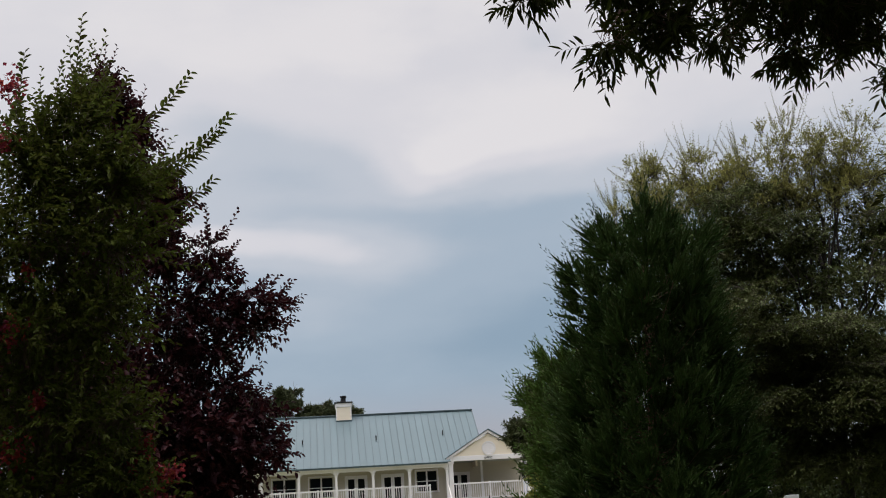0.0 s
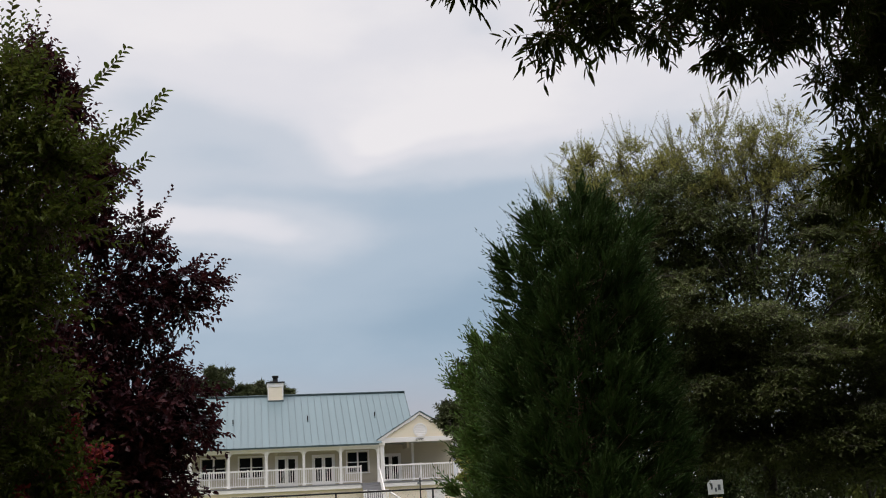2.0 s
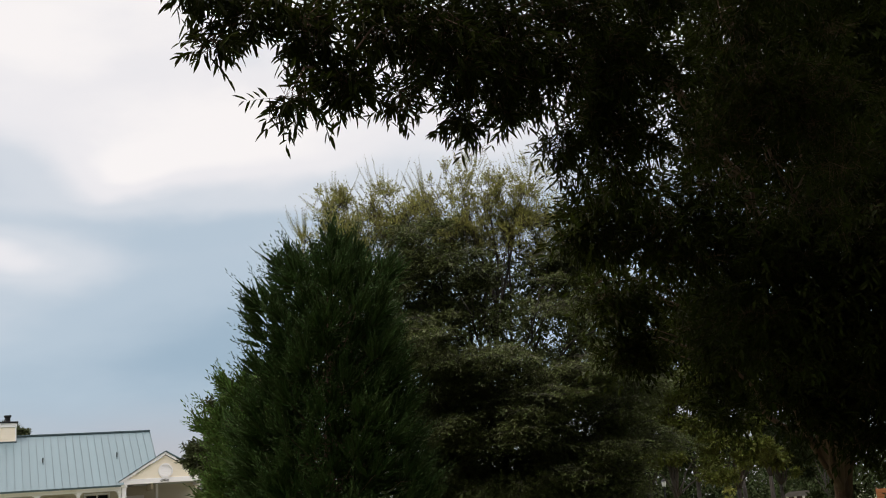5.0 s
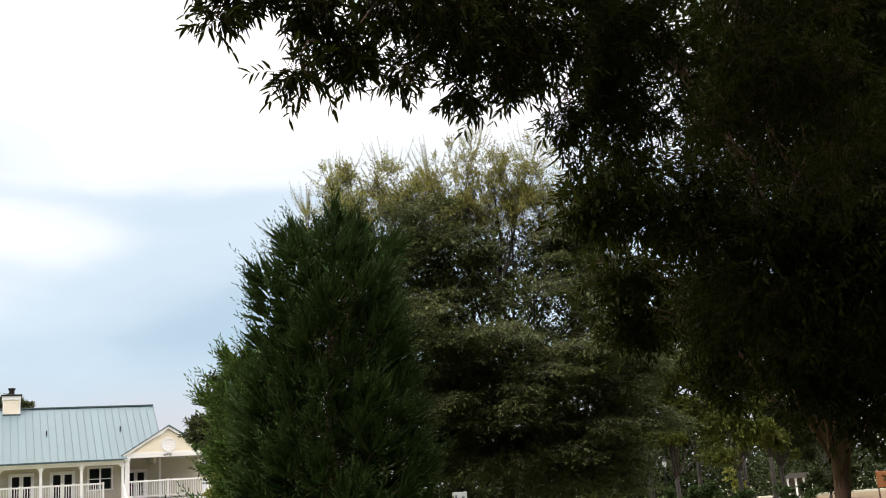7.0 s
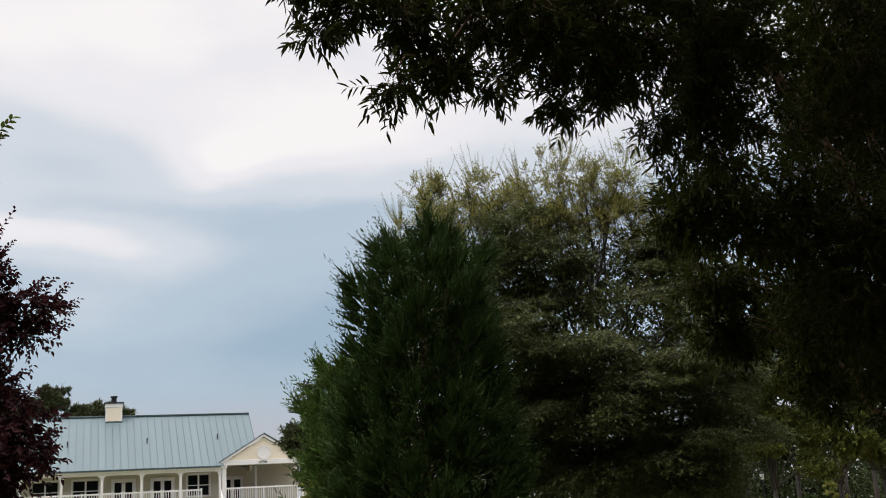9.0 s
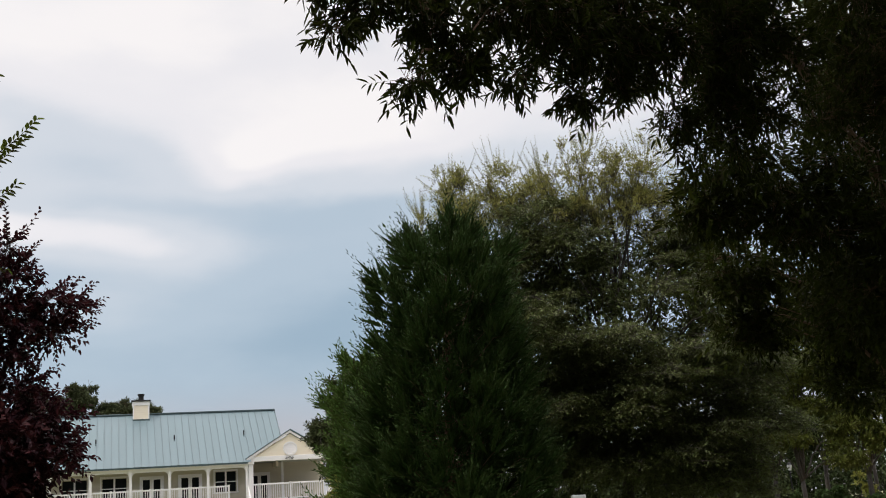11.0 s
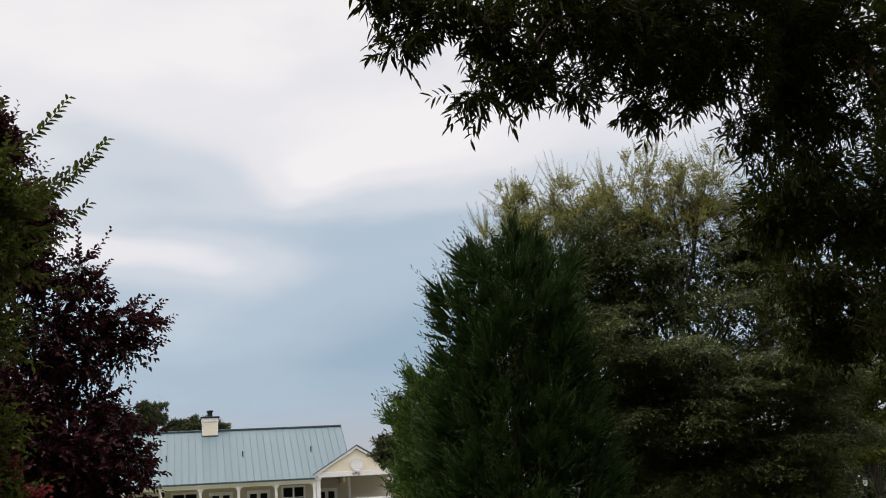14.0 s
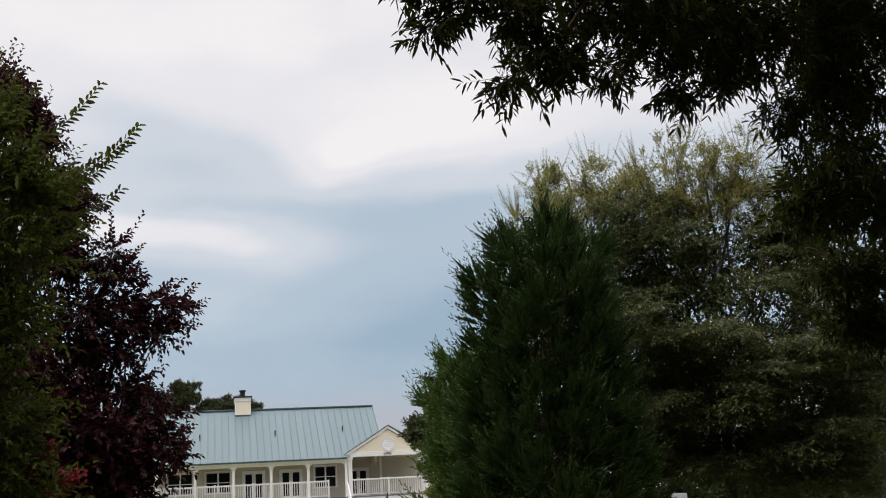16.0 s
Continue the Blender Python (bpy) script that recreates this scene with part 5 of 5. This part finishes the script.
def cedar(base, height, prof, rng, label, mat, boughs, plumes, leaf=0.045, lean=0.0):
    """A conical evergreen: leader, boughs that sweep up at their ends, and feathery plumes of scale leaves on them."""
    tree = thing("cedar_tree", base, label, "tree")
    vs, fs = tube([(0, 0, -0.1), (lean * 0.4, 0, height * 0.4), (lean * 0.95, 0, height * 0.95)], [0.13, 0.08, 0.01], 9)
    raw("trunk", vs, fs, BARK, tree, smooth=True)
    tubes, O, D, N, L = [], [], [], [], []
    for i in range(boughs):
        u = (i + rng.uniform(0, 1)) / boughs
        h = 0.03 + 0.95 * (0.55 * u + 0.45 * (1 - math.sqrt(1 - 0.985 * u)))
        a = i * 2.39996 + rng.normal(0, 0.25)
        reach = np.interp(h, *prof)
        size = rng.uniform(0.2, 0.38) * min(1.0, 0.4 + 0.7 * reach)
        rad = max(0.0, reach * (rng.uniform(0.5, 0.75) if i % 3 == 0 else rng.uniform(0.80, 1.10)) - size * 0.8)
        hd = np.array([math.cos(a), math.sin(a), 0])
        mid = hd * rad + np.array([lean * h, 0, h * height - 0.15])
        b0 = np.array([lean * h * 0.9, 0, max(0.05, mid[2] - rad * (0.2 + 0.5 * h))])
        tubes.append(tube([b0, (b0 + mid) / 2 - np.array([0, 0, 0.1 * rad]), mid, mid + hd * size * 0.6], [0.012, 0.007, 0.004, 0.002], 3))
        n = max(14, int(plumes * (size / 0.32) ** 2))
        g = unit(rng.normal(size=(n, 3)) * 0.62 + hd * 0.75 + np.array([0, 0, 0.42]))
        O.append(mid + g * np.array([1, 1, 0.72]) * size * rng.uniform(0.35, 0.8, (n, 1)))
        D.append(unit(g + hd * 0.35 + np.array([0, 0, 0.25 + 0.5 * h]) + rng.normal(size=(n, 3)) * 0.12))
        N.append(np.array([0, 0, 1.0]) + rng.normal(size=(n, 3)) * 0.5)
        L.append(rng.uniform(0.13, 0.25, n) * min(1.0, 0.6 + 0.4 * reach))
        for _ in range(5):
            g = unit((hd * rng.uniform(0.5, 1.1) + np.array([0, 0, rng.uniform(0.35, 0.9) + 0.3 * h]) + rng.normal(size=3) * 0.28)[None])[0]
            O.append((mid + g * size * rng.uniform(0.45, 0.8))[None])
            D.append(g[None])
            N.append(rng.normal(size=(1, 3)))
            L.append(rng.uniform(0.26, 0.46, 1) * min(1.0, 0.6 + 0.4 * reach))
    vs, fs = join_tubes(tubes)
    tagged(raw("boughwork", vs, fs, BARK, tree), kind="stuff")
    for k in range(20):
        h, a = 1.0 - 0.012 * k, k * 2.4
        r = np.interp(h, *prof) * (0.55 if k else 0.0)
        O.append(np.array([[math.cos(a) * r + lean * h, math.sin(a) * r, h * height - 0.32]]))
        D.append(unit(np.array([[math.cos(a) * 0.35, math.sin(a) * 0.35, 1.0]])))
        N.append(rng.normal(size=(1, 3)))
        L.append(rng.uniform(0.3, 0.46, 1))
    O, D, N, L = (np.concatenate(q) for q in (O, D, N, L))
    p, ld, up, *_ = sprays(rng, O, D, N, L, 10, 2, 0.25, 0.6, 0.14, 0.14, 0.2)
    ll = leaf * rng.uniform(0.7, 1.3, len(p))
    side = unit(np.cross(D, N))
    rise = unit(D + np.array([0, 0, 0.14]))
    spine = [small_mesh(O - D * L[:, None] * 0.3, rise, q, L * 1.15, np.minimum(L * 0.30, 0.055)) for q in (unit(N), side)]
    tagged(add_mesh("crown", [small_mesh(p, ld, up, ll, ll * 0.34)] + spine, mat, tree, "feathery upswept plumes"), kind="stuff")
    m = boughs * 60
    h = rng.uniform(0.02, 0.95, m)
    a = rng.uniform(0, 2 * math.pi, m)
    r = np.interp(h, *prof) * 0.55 * rng.uniform(0.1, 1, m) ** 0.4
    q = np.stack([np.cos(a) * r + lean * h, np.sin(a) * r, h * height - 0.12], 1)
    tagged(add_mesh("inner_crown", [small_mesh(q, unit(rng.normal(size=(m, 3))), unit(rng.normal(size=(m, 3))), 0.07, 0.03)], mat, tree), kind="stuff")
    return tree


rng = np.random.default_rng(47)
PROF = ([0, 0.2, 0.32, 0.42, 0.54, 0.65, 0.71, 0.78, 0.83, 0.88, 0.94, 0.98, 1.0], [1.27, 1.27, 1.30, 1.28, 1.19, 1.07, 1.08, 1.12, 1.03, 0.84, 0.52, 0.26, 0.10])
cedar((2.06, 14.7, 0), 6.16, PROF, rng, "dense dark green conical cedar tree", LEAF_CEDAR, 270, 31, 0.044, 0.32)
cedar((1.55, 17.5, 0), 4.6, ([0, 0.2, 0.5, 0.68, 0.8, 0.86, 0.92, 0.97, 1.0], [1.14, 1.08, 1.0, 1.02, 0.98, 0.84, 0.6, 0.3, 0.08]), rng, "smaller bright green cedar behind the dark one", LEAF_CEDAR_LIGHT, 120, 20, 0.062)


GROUPS = {"pine_tree": "pines behind the house", "park_tree": "park trees"}


def far_tree(name, base, lobes, rng, label, leaf_mat, wood, count, per, ln, wd, trunk_r=0.2, twig=0.6):
    fork = (base[0], base[1], max(0.4, min(l[2] - l[4] for l in lobes) * 0.9))
    lo = shifted(lobes, base)
    tree = woody(base, lo, fork, rng, label, wood, trunk_r, trunk_r * 0.4, name=name, side=2)
    if name in GROUPS:
        tagged(tree, group=GROUPS[name])
    leafy("crown", rng, tufts(rng, lo, max(12, count // 45), twig * 0.7, twig * 1.4, 0.45), count, per, twig * 0.6, ln, wd, leaf_mat, wood, tree, blade=False, shell=0.0, twig_r=0)
    return tree


far_tree("pine_tree", (-20.5, 112, 0), [(-20.1, 112, 15.6, 2.3, 1.9), (-22.5, 112, 14.6, 2.4, 2.0), (-18.4, 112, 13.8, 2.2, 1.6), (-20.8, 112, 12, 3.4, 2.0)], rng, "rounded dark pine behind the house", LEAF_PINE, BARK, 3000, 11, 0.40, 0.10)
far_tree("pine_tree", (-16.0, 114, 0), [(-15.6, 114, 14.3, 2.2, 1.4), (-17.4, 114, 13.8, 1.9, 1.5), (-13.8, 114, 13.6, 1.7, 1.2), (-18.4, 114, 12.9, 1.8, 1.5), (-16.3, 114, 12, 2.8, 1.6)], rng, "rounded dark pine behind the house", LEAF_PINE, BARK, 2500, 11, 0.40, 0.10)
far_tree("pine_tree", (-25.5, 113, 0), [(-25.5, 113, 15.5, 2.6, 1.8), (-25, 113, 13.0, 3.0, 1.8)], rng, "rounded dark pine behind the house", LEAF_PINE, BARK, 1800, 12, 0.34, 0.09)
far_tree("shade_tree", (3.2, 46.5, 0), [(1.6, 46, 5.3, 1.1, 0.9), (2.2, 46.2, 6.5, 1.25, 1.1), (3.0, 46.5, 7.5, 1.5, 1.3), (2.4, 46, 3.9, 1.3, 1.2), (4.6, 47, 7.0, 1.8, 1.8), (4.8, 47, 4.6, 1.8, 1.6)], rng, "dull green tree beside the house", LEAF_PINE, GREY_BARK, 3400, 12, 0.21, 0.08, twig=0.5)
far_tree("flowering_shrub", (1.8, 44.0, 0), [(1.2, 44, 4.85, 0.5, 0.24), (2.0, 44, 4.2, 0.5, 0.35), (1.9, 44, 3.0, 0.6, 0.9)], rng, "yellow-green shrub in front of the house", LEAF_YELLOW, GREY_BARK, 520, 10, 0.12, 0.05, 0.05, 0.3)
far_tree("park_tree", (18.3, 37.7, 0), [(17.9, 37.4, 7.3, 1.1, 0.7), (18.2, 37.6, 6.3, 1.3, 0.7), (19.5, 37.4, 6.4, 1.2, 0.7), (18.7, 37.5, 7.9, 0.8, 0.8), (18.8, 37.5, 6.0, 0.9, 0.7), (17.8, 37.8, 5.2, 1.0, 0.6), (18.9, 37.7, 4.6, 1.3, 0.5), (19.7, 37.4, 3.9, 1.3, 0.5), (18.2, 37.5, 3.5, 1.7, 0.42), (17.2, 37.8, 3.6, 1.1, 0.40), (20.0, 37.3, 2.7, 1.4, 0.42)], rng, "lighter green layered park tree", LEAF_MID, GREY_BARK, 5600, 12, 0.14, 0.05, 0.10, 0.45)
far_tree("park_tree", (45.6, 76, 0), [(46.9, 76, 3.7, 1.5, 0.8), (45.2, 76, 4.6, 1.6, 1.0), (48.6, 76, 4.4, 1.5, 0.9), (47.0, 76, 5.8, 2.2, 1.3)], rng, "lighter green park tree beside the cottage", LEAF_MID, GREY_BARK, 1800, 10, 0.2, 0.08, 0.10, 0.5)
far_tree("bush", (20.2, 40.3, 0), [(19.0, 40.4, 0.9, 1.0, 0.85), (20.6, 40.1, 1.0, 1.2, 0.95), (22.2, 39.8, 0.9, 1.0, 0.8), (23.6, 39.2, 0.8, 0.9, 0.7), (24.6, 38.9, 0.7, 0.5, 0.6)], rng, "low dark green bush on the lawn", LEAF_CEDAR, GREY_BARK, 2600, 10, 0.10, 0.045, 0.06, 0.3)
far_tree("flowering_shrub", (28.5, 52.7, 0), [(28.5, 52.7, 2.2, 0.5, 0.45), (28.9, 52.6, 1.4, 0.5, 0.5)], rng, "pale yellow-green shrub under the trees", LEAF_YELLOW, GREY_BARK, 260, 10, 0.10, 0.05, 0.05, 0.3)
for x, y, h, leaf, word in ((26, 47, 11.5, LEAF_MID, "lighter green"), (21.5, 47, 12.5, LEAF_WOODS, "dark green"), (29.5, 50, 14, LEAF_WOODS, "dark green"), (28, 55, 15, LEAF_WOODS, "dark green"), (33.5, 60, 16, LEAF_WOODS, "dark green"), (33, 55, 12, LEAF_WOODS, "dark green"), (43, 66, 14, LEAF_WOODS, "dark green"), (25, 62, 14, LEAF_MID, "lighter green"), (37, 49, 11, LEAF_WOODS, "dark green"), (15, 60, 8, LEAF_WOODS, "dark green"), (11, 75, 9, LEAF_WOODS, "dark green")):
    lobes = [(x, y, h * 0.8, h * 0.16, h * 0.17), (x - h * 0.12, y, h * 0.62, h * 0.18, h * 0.15), (x + h * 0.13, y, h * 0.58, h * 0.18, h * 0.15), (x, y - 0.3, h * 0.42, h * 0.24, h * 0.13)]
    if y > 61 or x > 35 or x < 20:
        lobes += [(x - h * 0.1, y - 0.3, h * 0.26, h * 0.2, h * 0.1), (x + h * 0.12, y - 0.3, h * 0.22, h * 0.2, h * 0.1), (x, y - 0.5, h * 0.1, h * 0.26, h * 0.1)]
    else:
        lobes += [(x - h * 0.1, y - 0.3, h * 0.34, h * 0.2, h * 0.1), (x + h * 0.12, y - 0.3, h * 0.31, h * 0.2, h * 0.09)]
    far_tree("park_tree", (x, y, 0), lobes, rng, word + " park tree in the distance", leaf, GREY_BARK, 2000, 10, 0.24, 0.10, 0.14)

# distant woods, and a closer unseen ring behind the camera that blocks light
o, d, ls = [], [], []
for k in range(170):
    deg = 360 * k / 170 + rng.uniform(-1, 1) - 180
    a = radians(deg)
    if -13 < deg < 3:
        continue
    shade_ring = abs(deg) > 62
    dist = rng.uniform(24, 40) if shade_ring else rng.uniform(140, 175) - (25 if 10 < deg < 42 else 0)
    hgt = rng.uniform(20, 27) if shade_ring else rng.uniform(9, 13)
    m = 260 if shade_ring else 480
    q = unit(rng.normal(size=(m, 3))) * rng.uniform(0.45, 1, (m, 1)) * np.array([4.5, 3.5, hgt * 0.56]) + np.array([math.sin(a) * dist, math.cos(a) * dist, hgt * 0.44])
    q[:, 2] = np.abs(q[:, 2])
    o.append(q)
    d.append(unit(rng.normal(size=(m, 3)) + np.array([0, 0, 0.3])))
    ls.append(np.full(m, 1.8 if shade_ring else 0.9))
for k in range(70):
    a = radians(rng.uniform(6, 46))
    dist, m = rng.uniform(112, 132), 850
    q = rng.normal(size=(m, 3)) * np.array([2.4, 1.6, 1.7]) + np.array([math.sin(a) * dist, math.cos(a) * dist, 2.6])
    q[:, 2] = np.abs(q[:, 2])
    o.append(q)
    d.append(unit(rng.normal(size=(m, 3)) + np.array([0, 0, 0.3])))
    ls.append(np.full(m, 0.42))
o, d, ls = np.concatenate(o), np.concatenate(d), np.concatenate(ls)
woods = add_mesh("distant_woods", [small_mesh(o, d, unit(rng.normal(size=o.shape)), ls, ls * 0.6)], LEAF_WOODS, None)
tagged(woods, "dark line of woods, with an unseen rear ring added for shade", "woods", kind="stuff")
